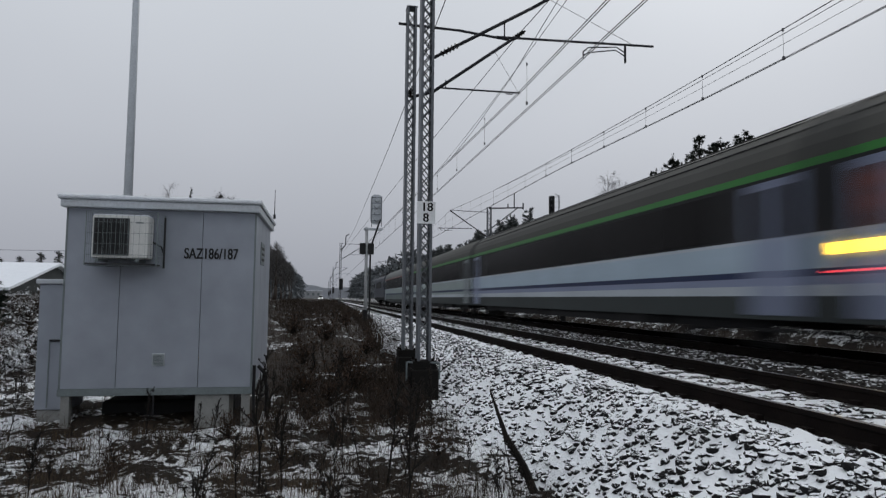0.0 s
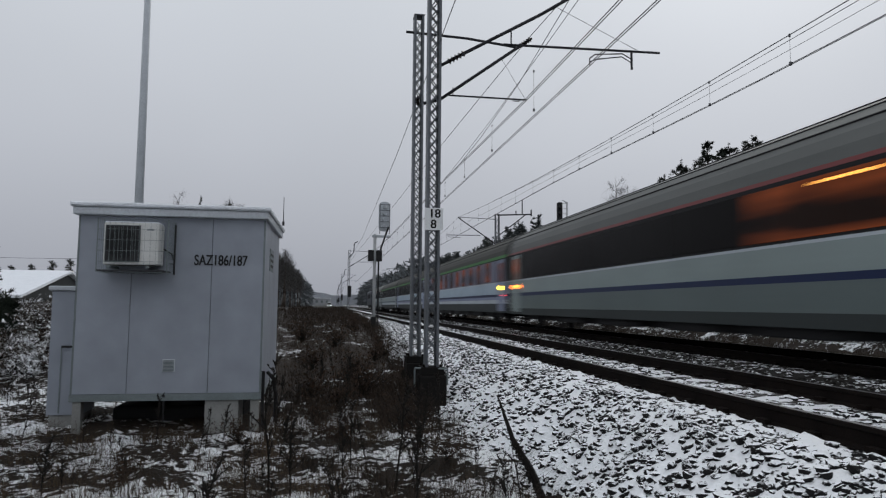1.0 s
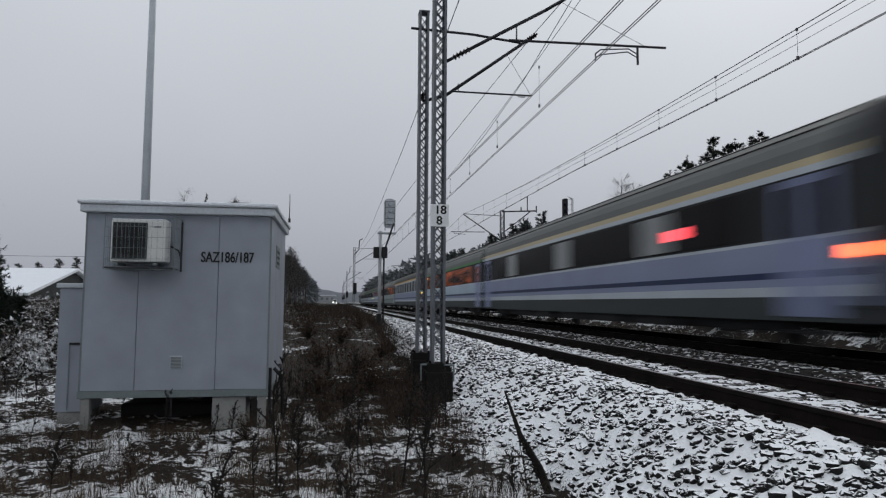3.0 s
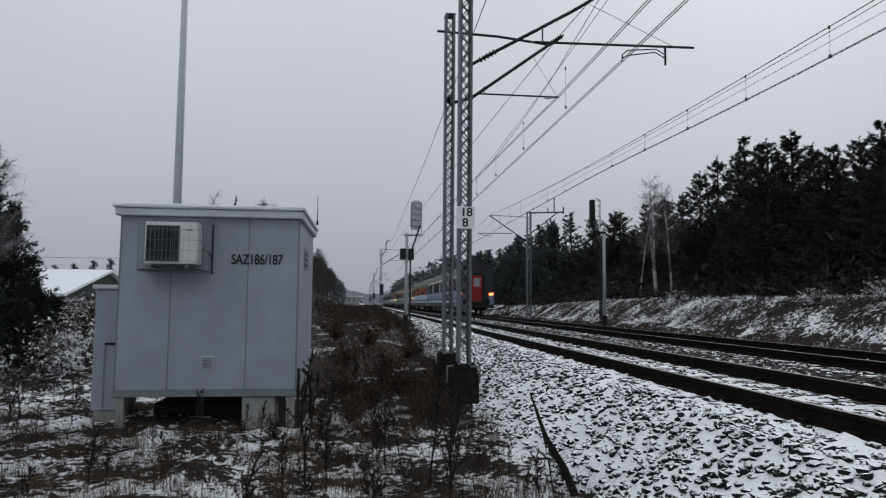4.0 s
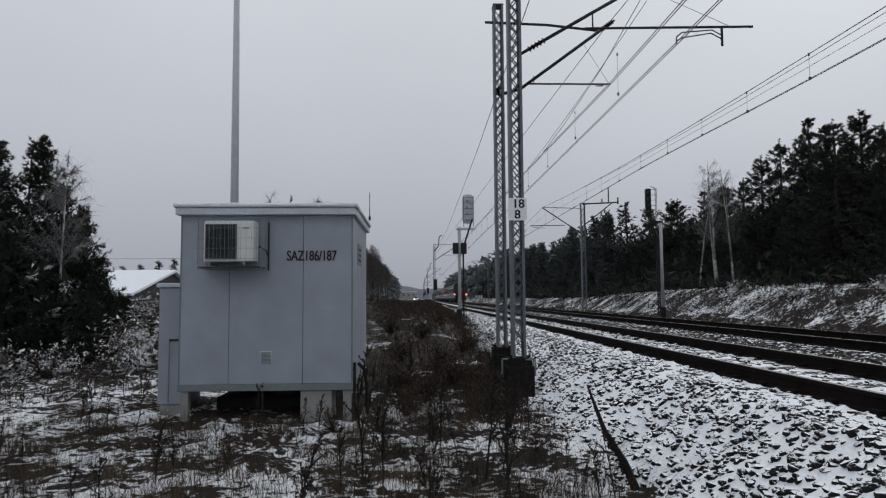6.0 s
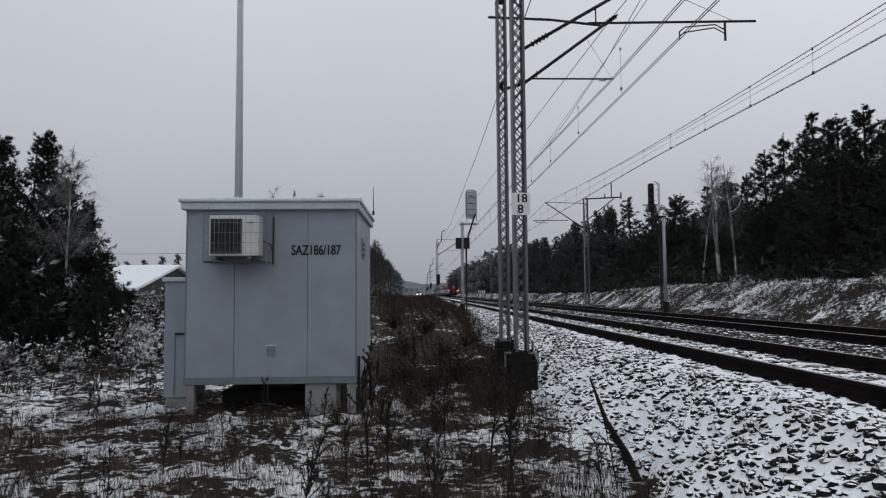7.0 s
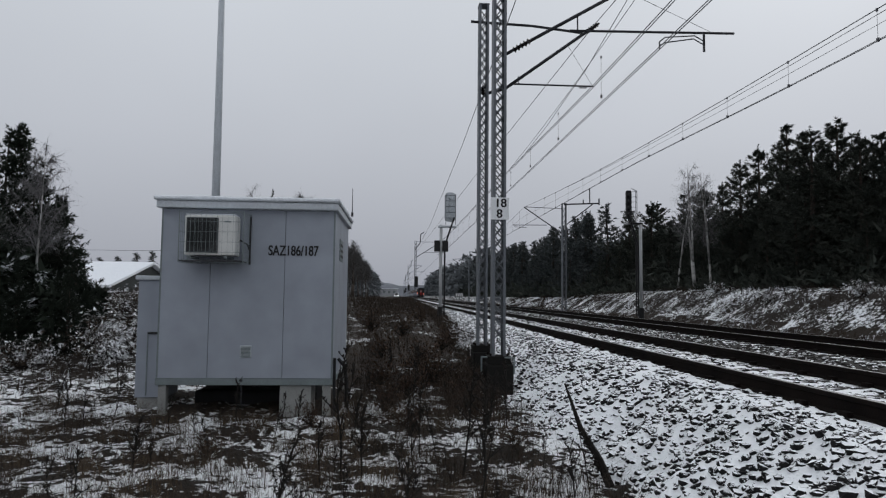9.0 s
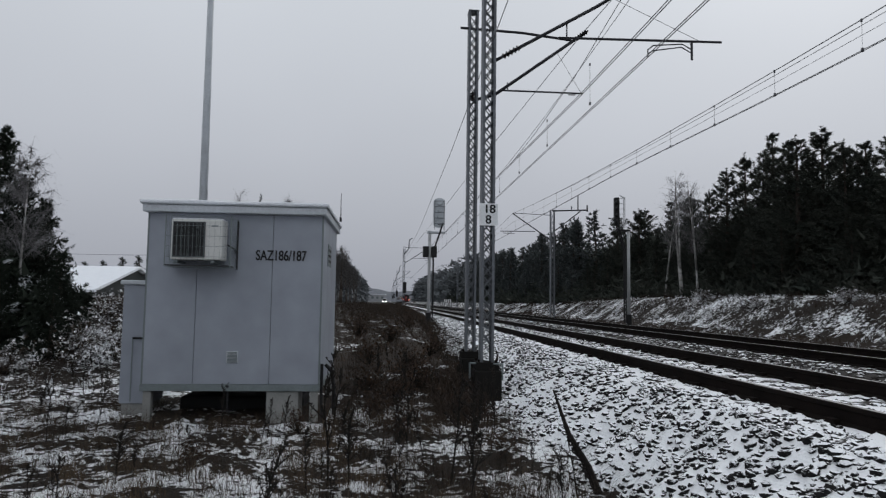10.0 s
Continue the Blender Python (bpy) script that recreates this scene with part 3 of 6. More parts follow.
def insulator(t, a, b):
    a, b = Vector(a), Vector(b)
    bm = rod(bmn(), a, b, 0.025)
    for i in range(5):
        c = a.lerp(b, 0.15 + 0.17 * i)
        rod(bm, c, a.lerp(b, 0.15 + 0.17 * i + 0.07), 0.06, 0.03, 10)
    part("insulator", bm, M_INSUL, t, "dark ribbed insulator")


MX, YA, YB = 1.75, 14.4, 11.9
mast_b = lattice_mast(8.0, 0.235, 0.28, 0.2)
mast_b.location = (MX + 0.0, YB, -0.25)
footing(mast_b)
b = bmn()
pipe(b, [(0.13, -0.02, 5.45), (0.34, -0.02, 5.58)], 0.03)
pipe(b, [(0.34, -0.02, 5.58), (2.0, -0.02, 6.55), (2.62, -0.02, 6.95)], 0.032, 8)
part("cantilever_tube", b, M_TUBE, mast_b, "dark diagonal cantilever tube", smooth=True)
insulator(mast_b, (0.22, -0.02, 5.5), (0.6, -0.02, 5.735))
b = bmn()
pipe(b, [(0.13, -0.02, 7.1), (2.62, -0.02, 6.98)], 0.022, 8)
part("top_tie", b, M_TUBE, mast_b)
b = bmn()
pipe(b, [(1.3, -0.02, 5.93), (4.42, -0.02, 5.99)], 0.024, 8)
pipe(b, [(1.45, -0.02, 5.93), (1.45, -0.02, 6.23)], 0.014)
pipe(b, [(4.0, -0.02, 5.99), (2.3, -0.02, 6.75)], 0.005)
part("registration_tube", b, M_TUBE, mast_b, "long horizontal registration tube")
b = bmn()
pipe(b, [(3.84, -0.02, 5.98), (3.84, -0.02, 5.62)], 0.022)
pipe(b, [(3.84, -0.02, 5.82), (3.66, -0.02, 5.92), (3.1, -0.02, 5.87), (2.99, -0.02, 5.78), (2.99, -0.02, 5.64)], 0.012)
pipe(b, [(3.84, -0.02, 5.75), (3.64, -0.02, 5.86), (3.1, -0.02, 5.77), (2.99, -0.02, 5.71)], 0.012)
part("steady_arm", b, M_TUBE, mast_b, "cranked steady arm")
# kilometre plate
pl = part("kilometre_plate", box(bmn(), -0.165, -0.165, 2.395, 0.165, -0.155, 2.79, 0.004), M_WHITE, mast_b, "white enamel plate with black numerals")
letters("18", 0.215, M_BLACK, pose(0.015, -0.168, 2.685, 90) @ Matrix.Diagonal((1.0, 1, 1, 1)), pl, "numeral")
letters("8", 0.215, M_BLACK, pose(-0.005, -0.168, 2.495, 90), pl, "numeral")
part("cable", pipe(bmn(), [(-0.3, -0.1, -0.35), (-0.3, -0.1, -0.02), (0.25, -0.25, -0.02), (0.25, -0.25, -0.3)], 0.016), M_FRAME, mast_b, "bent earthing bar")
tagged(mast_b, "grey lattice catenary mast with a white kilometre plate", "catenary mast", "catenary masts")

mast_a = lattice_mast(7.45, 0.215, 0.28, 0.2)
mast_a.location = (MX + 0.02, YA, -0.25)
footing(mast_a, 0.9, 0.2)
b = bmn()
pipe(b, [(0.12, 0, 5.5), (0.5, 0, 5.62), (2.56, 0, 7.14)], 0.036, 8)
part("cantilever_tube", b, M_TUBE, mast_a, "dark diagonal cantilever tube", smooth=True)
insulator(mast_a, (0.18, 0, 5.52), (0.42, 0, 5.6))
insulator(mast_a, (2.3, 0, 6.95), (2.6, 0, 7.17))
part("top_tie", pipe(bmn(), [(-0.28, 0, 7.1), (1.1, 0, 7.05), (2.22, 0, 6.93)], 0.03, 8), M_TUBE, mast_a)
insulator(mast_a, (0.14, 0, 7.09), (0.4, 0, 7.07))
insulator(mast_a, (-0.02, -0.16, 5.4), (-0.02, -0.16, 5.6))
b = bmn()
pipe(b, [(0.62, 0, 5.72), (2.48, 0, 5.72)], 0.02, 8)
pipe(b, [(0.78, 0, 5.72), (0.78, 0, 5.9)], 0.012)
pipe(b, [(2.45, 0, 5.72), (1.9, 0, 6.62)], 0.004)
pipe(b, [(2.3, 0, 5.73), (2.3, 0, 5.68), (2.15, 0, 5.68)], 0.012)
part("registration_tube", b, M_TUBE, mast_a)
tagged(mast_a, "grey lattice catenary mast standing close beside another", "catenary mast", "catenary masts")


def plain_mast(x, y, side, h=7.2, z=-0.3):
    """A mast farther along, with its cantilever towards the track."""
    t = lattice_mast(h, 0.24, 0.26, 0.3)
    t.location = (x, y, z)
    footing(t)
    b = bmn()
    pipe(b, [(side * 0.12, 0, 5.35), (side * 2.7, 0, 7.0)], 0.035)
    part("cantilever_tube", b, M_TUBE, t)
    b = bmn()
    pipe(b, [(side * 0.12, 0, 7.05), (side * 2.7, 0, 7.0)], 0.02)
    part("top_tie", b, M_TUBE, t)
    b = bmn()
    pipe(b, [(side * 0.9, 0, 5.85), (side * 3.3, 0, 5.88)], 0.02)
    pipe(b, [(side * 2.9, 0, 5.88), (side * 2.9, 0, 5.7), (side * 2.4, 0, 5.64)], 0.014)
    part("registration_tube", b, M_TUBE, t)
    insulator(t, (side * 0.15, 0, 5.37), (side * 0.55, 0, 5.62))
    tagged(t, "grey lattice catenary mast with its bracket over the track", "catenary mast", "catenary masts")
    return t


m3 = plain_mast(1.74, 73.9, 1, 7.1)
part("feeder_hook", pipe(bmn(), [(0, 0, 6.3), (0.5, 0, 6.9), (0.55, 0, 7.9), (0.9, 0, 8.1)], 0.05), M_TUBE, m3)
part("tension_weight", rod(bmn(), (0.12, -0.2, 2.0), (0.12, -0.2, 3.2), 0.2, n=10), M_BLACK, m3, "stack of dark tension weights")
for k in range(2, 5):
    copy_thing(m3, pose(1.74, 73.9 + 58 * (k - 1), -0.3))

# mast on the far side with a raised anchor bracket
mr = lattice_mast(7.35, 0.3, 0.3, 0.4)
mr.location = (11.19, 44.97, -0.16)
footing(mr)
b = bmn()
pipe(b, [(-0.15, 0, 5.3), (-2.75, 0, 7.05)], 0.04)
part("cantilever_tube", b, M_TUBE, mr, "dark diagonal cantilever tube")
part("top_tie", pipe(bmn(), [(-0.15, 0, 7.0), (-2.75, 0, 7.08)], 0.02), M_TUBE, mr)
b = bmn()
pipe(b, [(-1.2, 0, 5.85), (-3.6, 0, 5.82)], 0.025)
pipe(b, [(-3.4, 0, 5.82), (-3.4, 0, 5.7), (-2.6, 0, 5.66)], 0.016)
part("registration_tube", b, M_TUBE, mr)
b = bmn()
pipe(b, [(0, 0, 7.3), (2.45, 0, 7.42)], 0.05)
pipe(b, [(0.15, 0, 5.9), (2.0, 0, 7.35)], 0.035)
pipe(b, [(1.8, 0, 7.4), (1.8, 0, 8.45)], 0.04)
pipe(b, [(2.45, 0, 7.3), (2.45, 0, 7.75)], 0.05)
pipe(b, [(1.35, 0, 7.38), (1.35, 0, 7.65)], 0.04)
part("outer_bracket", b, M_TUBE, mr, "outer bracket with upright pins")
tagged(mr, "grey lattice catenary mast with a bracket on both sides", "catenary mast", "catenary masts")
for y in (107.0, 168.0, 230.0):
    t = plain_mast(11.19, y, -1, 7.3)


def wire_line(name, pts, r, label):
    ob = tube(name, pts, r, M_WIRE)
    tagged(ob, label, "overhead wire", "overhead wires")
    return ob


def sag(x, y0, y1, z_end, z_mid, n=14, x1=None):
    out = []
    for i in range(n + 1):
        u = i / n
        out.append((x + ((x1 if x1 is not None else x) - x) * u, y0 + (y1 - y0) * u, z_mid + (z_end - z_mid) * (2 * u - 1) ** 2))
    return out


def droppers(name, xs, ys, zc, zm, r=0.004):
    b = bmn()
    for y in ys:
        x, z0, z1 = xs(y), zc(y), zm(y)
        rod(b, (x, y, z0), (x, y, z1), r, n=4)
        box(b, x - 0.02, y - 0.02, z0 - 0.02, x + 0.02, y + 0.02, z0 + 0.05)
        box(b, x - 0.015, y - 0.015, z1 - 0.04, x + 0.015, y + 0.015, z1 + 0.02)
    ob = part(name, b, M_WIRE)
    tagged(ob, "thin vertical dropper wires between catenary and contact wire", "dropper", kind="stuff")


# far track
far_c = lambda y: 5.42 + 0.25 * float(step(10, 26, y))
wire_line("contact_wire", [(8.45, y, far_c(y)) for y in (-17, 4, 10, 12, 14, 16, 18, 20, 23, 26, 45, 107, 300)], 0.008, "paired copper contact wire over the far track")
wire_line("contact_wire", [(8.49, y, far_c(y)) for y in (-17, 4, 10, 12, 14, 16, 18, 20, 23, 26, 45, 107, 300)], 0.008, "paired copper contact wire over the far track")
far_m = lambda y: 6.0 + 0.92 * (min((y - 10) % 70, 70 - (y - 10) % 70) / 35) ** 2
wire_line("messenger_wire", [(8.47, y, far_m(y)) for y in np.arange(-17, 200, 3.1)], 0.010, "sagging catenary wire over the far track")
wire_line("messenger_wire", [(8.47, y, far_c(y) + 0.5 * (far_m(y) - far_c(y))) for y in np.arange(-17, 200, 3.1)], 0.005, "thin sagging auxiliary wire")
droppers("dropper_wires", lambda y: 8.47, np.arange(-16.3, 120, 2.75), far_c, far_m)
wire_line("feeder_wire", sag(11.3, -17, 45, 8.3, 7.6), 0.009, "thin feeder wire beside the far track")
# near track, two overlapping lines
for d in (-0.025, 0.025):
    wire_line("contact_wire", [(4.72 + d, -20, 5.4), (4.72 + d, YB, 5.39), (4.66 + d, 73.9, 5.44), (4.5 + d, 200, 5.42)], 0.009, "paired copper contact wire over the near track")
    wire_line("contact_wire", [(4.24 + d, -20, 5.44), (4.2 + d, YA, 5.44), (4.05 + d, 26, 5.54), (3.9 + d, 50, 5.68), (3.6 + d, 73.9, 5.9)], 0.009, "second paired contact wire at the overlap")
near_m = lambda y: 6.0 + 0.55 * ((30 - y) / 18) ** 2 if y < 30 else 6.0 + 0.9 * ((y - 30) / 44) ** 2
wire_line("messenger_wire", [(4.45, y, near_m(y)) for y in np.arange(3, 75, 2.0)], 0.007, "thin sagging catenary wire over the near track")
wire_line("jumper_wire", [(4.4, YB, 6.75), (4.28, 15.2, 6.1), (4.15, 18.8, 5.68), (4.07, 22.3, 5.48)], 0.008, "jumper wire between catenary and contact wire")
droppers("dropper_wires", lambda y: 4.6, np.arange(15, 72, 4.2), lambda y: 5.42, near_m)
wire_line("anchor_wire", [(4.75, 10.5, 7.2), (4.3, 14.4, 6.92), (3.5, 22.4, 6.2), (1.85, 73.8, 5.6)], 0.009, "slanting anchor wire to the next mast")
wire_line("earth_wire", [(1.75, -12, 6.5), (1.75, 4, 5.65), (1.75, 10.3, 5.42), (1.75, 19.1, 5.14), (1.75, 40, 4.95), (1.75, 73.7, 5.7)], 0.008, "thin earth wire along the masts")


# ---- signals ----
def signal(x, y, z, h, mirror, front):
    """front: the dark lamp face and its wire hood are seen, else the pale back."""
    t = empty("railway_signal", pose(x, y, z))
    part("post", rod(bmn(), (0, 0, 0.1), (0, 0, h), 0.075, 0.07, 12), M_POST, t, "pale round post", smooth=True)
    part("ladder", pipe(pipe(bmn(), [(mirror * 0.18, -0.12, 0.2), (mirror * 0.18, -0.12, h * 0.78), (mirror * 0.6, -0.12, h * 1.08)], 0.035), [(mirror * 0.18, 0.12, 0.2), (mirror * 0.18, 0.12, h * 0.78), (mirror * 0.6, 0.12, h * 1.08)], 0.035), M_BLACK, t, "dark ladder rails")
    part("foot", box(bmn(), -0.35, -0.3, -0.35, 0.35, 0.3, 0.0, 0.03), M_CONC_DARK, t, "dark concrete foot")
    part("foot_clamp", rod(bmn(), (0, 0, 0), (0, 0, 0.6), 0.13, n=10), M_BLACK, t)
    hx = mirror * 0.42
    part("bracket", box(bmn(), min(0, hx) - 0.12, -0.1, h - 0.12, max(0, hx) + (0.08 if front else 0.3), 0.3, h - 0.04, 0.01), M_BLACK if front else M_TRIM, t, "small grating platform")
    left, right = (hx - 0.24, hx + 0.0) if front else (hx - 0.26, hx + 0.26)
    b = box(bmn(), left, 0.0, h + 0.15, right, 0.16, h + 1.5, 0.0)
    es = [e for e in b.edges if abs((e.verts[0].co - e.verts[1].co).y) > 0.1]
    bmesh.ops.bevel(b, geom=es, offset=0.06 if front else 0.2, segments=5, affect="EDGES", profile=0.5)
    part("head", b, M_BLACK if front else M_TRIM, t, "narrow black signal face" if front else "oblong signal head seen from behind")
    c = bmn()
    if front:
        for i in range(6):
            zz = h + 0.2 + i * 0.25
            pipe(c, [(hx, 0.08, zz), (hx + 0.16, -0.1, zz), (hx + 0.28, 0.05, zz), (hx + 0.28, 0.2, zz)], 0.013)
        for xx, yy in ((0.16, -0.1), (0.28, 0.05), (0.28, 0.2)):
            pipe(c, [(hx + xx, yy, h + 0.05), (hx + xx, yy, h + 1.5), (hx + 0.02, 0.08, h + 1.62)], 0.014)
        part("cage_rail", c, M_POST, t, "pale wire cage beside the face")
    else:
        for i in range(5):
            zz = h + 0.3 + i * 0.26
            pipe(c, [(hx - 0.22, -0.02, zz), (hx - 0.2, -0.2, zz), (hx + 0.2, -0.2, zz), (hx + 0.22, -0.02, zz)], 0.014)
        for sd in (-1, 1):
            pipe(c, [(hx + sd * 0.22, -0.2, h), (hx + sd * 0.22, -0.2, h + 1.4)], 0.016)
        part("cage_rail", c, M_MAST, t)
    for i in range(4):
        cx = (left + right) / 2
        part("lamp_housing", rod(bmn(), (cx, 0.0, h + 0.36 + i * 0.3), (cx, -0.14, h + 0.36 + i * 0.3), 0.1, 0.08, 12), M_BLACK if front else M_TRIM, t)
    return t


s1 = signal(1.86, 30.4, -0.30, 4.33, 1, False)
part("relay_box", box(bmn(), -0.3, -0.16, 3.1, -0.04, 0.1, 3.6, 0.015), M_BLACK, s1, "dark relay box")
part("relay_box", box(bmn(), 0.07, -0.16, 3.1, 0.33, 0.1, 3.6, 0.015), M_BLACK, s1, "dark relay box")
tagged(s1, "railway signal seen from behind on a pale post", "railway signal", "railway signals")
s2 = signal(11.34, 30.85, -0.28, 4.65, -1, True)
tagged(s2, "railway signal with a wire cage on a pale post", "railway signal", "railway signals")


# ---- train ----
def paint(name, c, rough=0.45):
    return material(name, c, rough, second=[v * 0.72 for v in c], scale=0.7, amount=0.6, fine=14)


P_ROOF = paint("coach_roof_grey", (0.12, 0.125, 0.12), 0.6)
P_ROOF_DARK = paint("coach_roof_brown_grey", (0.055, 0.054, 0.048), 0.7)
P_GREEN = paint("green_stripe", (0.025, 0.17, 0.025))
P_YELLOW = paint("yellow_stripe", (0.55, 0.33, 0.05))
P_PALEYEL = paint("pale_yellow_stripe", (0.5, 0.42, 0.26))
P_RED = paint("dark_red_stripe", (0.22, 0.06, 0.06))
P_PALE = paint("pale_blue_grey_side", (0.36, 0.45, 0.53))
P_SAGE = paint("pale_grey_green_side", (0.25, 0.30, 0.295))
P_SAGE_DARK = paint("grey_green_lower_side", (0.12, 0.15, 0.148))
P_LILAC = paint("lilac_grey_side", (0.22, 0.25, 0.36))
P_LINE = paint("white_line", (0.46, 0.50, 0.54))
P_DUSK = paint("dusky_lilac_pillar", (0.125, 0.135, 0.195))
P_BLUE = paint("dark_blue_line", (0.006, 0.016, 0.065))
P_PILLAR = paint("window_pillar_grey", (0.19, 0.215, 0.23))
P_SKIRT = paint("underframe_grey_green", (0.034, 0.041, 0.041), 0.7)
P_BOGIE = paint("bogie_black", (0.012, 0.012, 0.013), 0.8)
P_END = paint("coach_end_dark", (0.03, 0.032, 0.036), 0.7)
P_DOOR = paint("lilac_door", (0.22, 0.25, 0.40))
P_BELLOWS = paint("gangway_rubber", (0.014, 0.014, 0.015), 0.8)
P_REDEND = paint("red_end_door", (0.22, 0.014, 0.014))
P_BLIND = paint("drawn_blind", (0.26, 0.27, 0.27))
G_YEL = glowing("yellow_lamp", (1.0, 0.55, 0.03), 14.0)
G_ORANGE = glowing("amber_display", (1.0, 0.22, 0.03), 6.0)
G_TAIL = glowing("red_tail_lamp", (1.0, 0.15, 0.05), 7.0)
G_SALOON = glowing("amber_saloon_lamp", (1.0, 0.42, 0.08), 3.5)
G_RED = glowing("small_red_lamp", (1.0, 0.08, 0.10), 3.0)


def coach_glass(name, warm):
    """Dark window glass; warm: the glow of the lit saloon behind it."""
    m = bpy.data.materials.new(name)
    m.use_nodes = True
    n, l = m.node_tree.nodes, m.node_tree.links
    b = n["Principled BSDF"]
    b.inputs["Base Color"].default_value = (0.008, 0.007, 0.007, 1)
    b.inputs["Roughness"].default_value = 0.25
    b.inputs["Specular IOR Level"].default_value = 0.04
    if warm:
        co = n.new("ShaderNodeTexCoord")
        mp = n.new("ShaderNodeMapping")
        mp.inputs["Scale"].default_value = (1, 0.28, 1.6)
        l.new(co.outputs["Object"], mp.inputs["Vector"])
        t = n.new("ShaderNodeTexNoise")
        t.inputs["Scale"].default_value, t.inputs["Detail"].default_value = 1.3, 3
        l.new(mp.outputs[0], t.inputs["Vector"])
        r = n.new("ShaderNodeValToRGB")
        r.color_ramp.elements[0].position, r.color_ramp.elements[0].color = 0.42, (0.02, 0.008, 0.004, 1)
        r.color_ramp.elements[1].position, r.color_ramp.elements[1].color = 0.72, (0.75, 0.17, 0.05, 1)
        l.new(t.outputs["Fac"], r.inputs[0])
        l.new(r.outputs[0], b.inputs["Emission Color"])
        b.inputs["Emission Strength"].default_value = warm
    return m


GL_DARK = coach_glass("dark_window_glass", 0.0)
GL_WARM = coach_glass("lit_window_glass", 0.26)
GL_FAINT = coach_glass("dimly_lit_window_glass", 0.18)
W = 1.41


def coach_body(length, spec):
    """Side bands from sill to roof, swept along the coach. spec: (height, material) upwards."""
    mats, rows = [], []
    for z, mt in spec:
        if mt not in mats:
            mats.append(mt)
        rows.append((z, mats.index(mt)))
    prof, idx = [], []
    for (z, k) in rows:
        prof.append((W if z > 1.0 else W - 0.01, z))
        idx.append(k)
    top = rows[-1][0]
    arc = []
    for i in range(1, 9):
        a = i / 8 * math.pi / 2
        arc.append((W * math.cos(a) if i < 8 else 0.0, top + (3.98 - top) * math.sin(a)))
    side = prof + arc
    ridx = idx + [rows[-1][1]] * len(arc)
    full = side + [(-x, z) for x, z in side[-2::-1]]
    n = len(full)
    h = length / 2
    verts = [(x, y, z) for y in (-h, h) for x, z in full]
    faces, fm = [], []
    half = len(side) - 1
    for i in range(n - 1):
        faces.append((i, i + n, i + n + 1, i + 1))
        j = i if i < half else (n - 2 - i)
        fm.append(ridx[j])
    mats.append(P_END)
    for o in (0, n):
        faces.append(tuple(range(o, o + n)) if o == 0 else tuple(range(o + n - 1, o - 1, -1)))
        fm.append(len(mats) - 1)
    faces.append((0, n - 1, 2 * n - 1, n))
    fm.append(len(mats) - 1)
    me = bpy.data.meshes.new("body")
    me.from_pydata(verts, [], faces)
    for m in mats:
        me.materials.append(m)
    me.polygons.foreach_set("material_index", fm)
    me.update()
    return me


def bogie(t, y):
    b = bmn()
    box(b, -1.1, y - 1.6, 0.42, 1.1, y + 1.6, 0.72, 0.05)
    for s in (-1, 1):
        box(b, s * 1.05 - 0.1, y - 1.75, 0.35, s * 1.05 + 0.1, y + 1.75, 0.6, 0.04)
        box(b, s * 1.1 - 0.12, y - 0.4, 0.3, s * 1.1 + 0.12, y + 0.4, 0.85, 0.05)
    bg_ = part("bogie", b, P_BOGIE, t, "dark bogie")
    for dy in (-1.25, 1.25):
        for s in (-1, 1):
            part("wheel", rod(bmn(), (s * 0.68, y + dy, 0.46), (s * 0.82, y + dy, 0.46), 0.46, 0.46, 24), P_BOGIE, bg_)


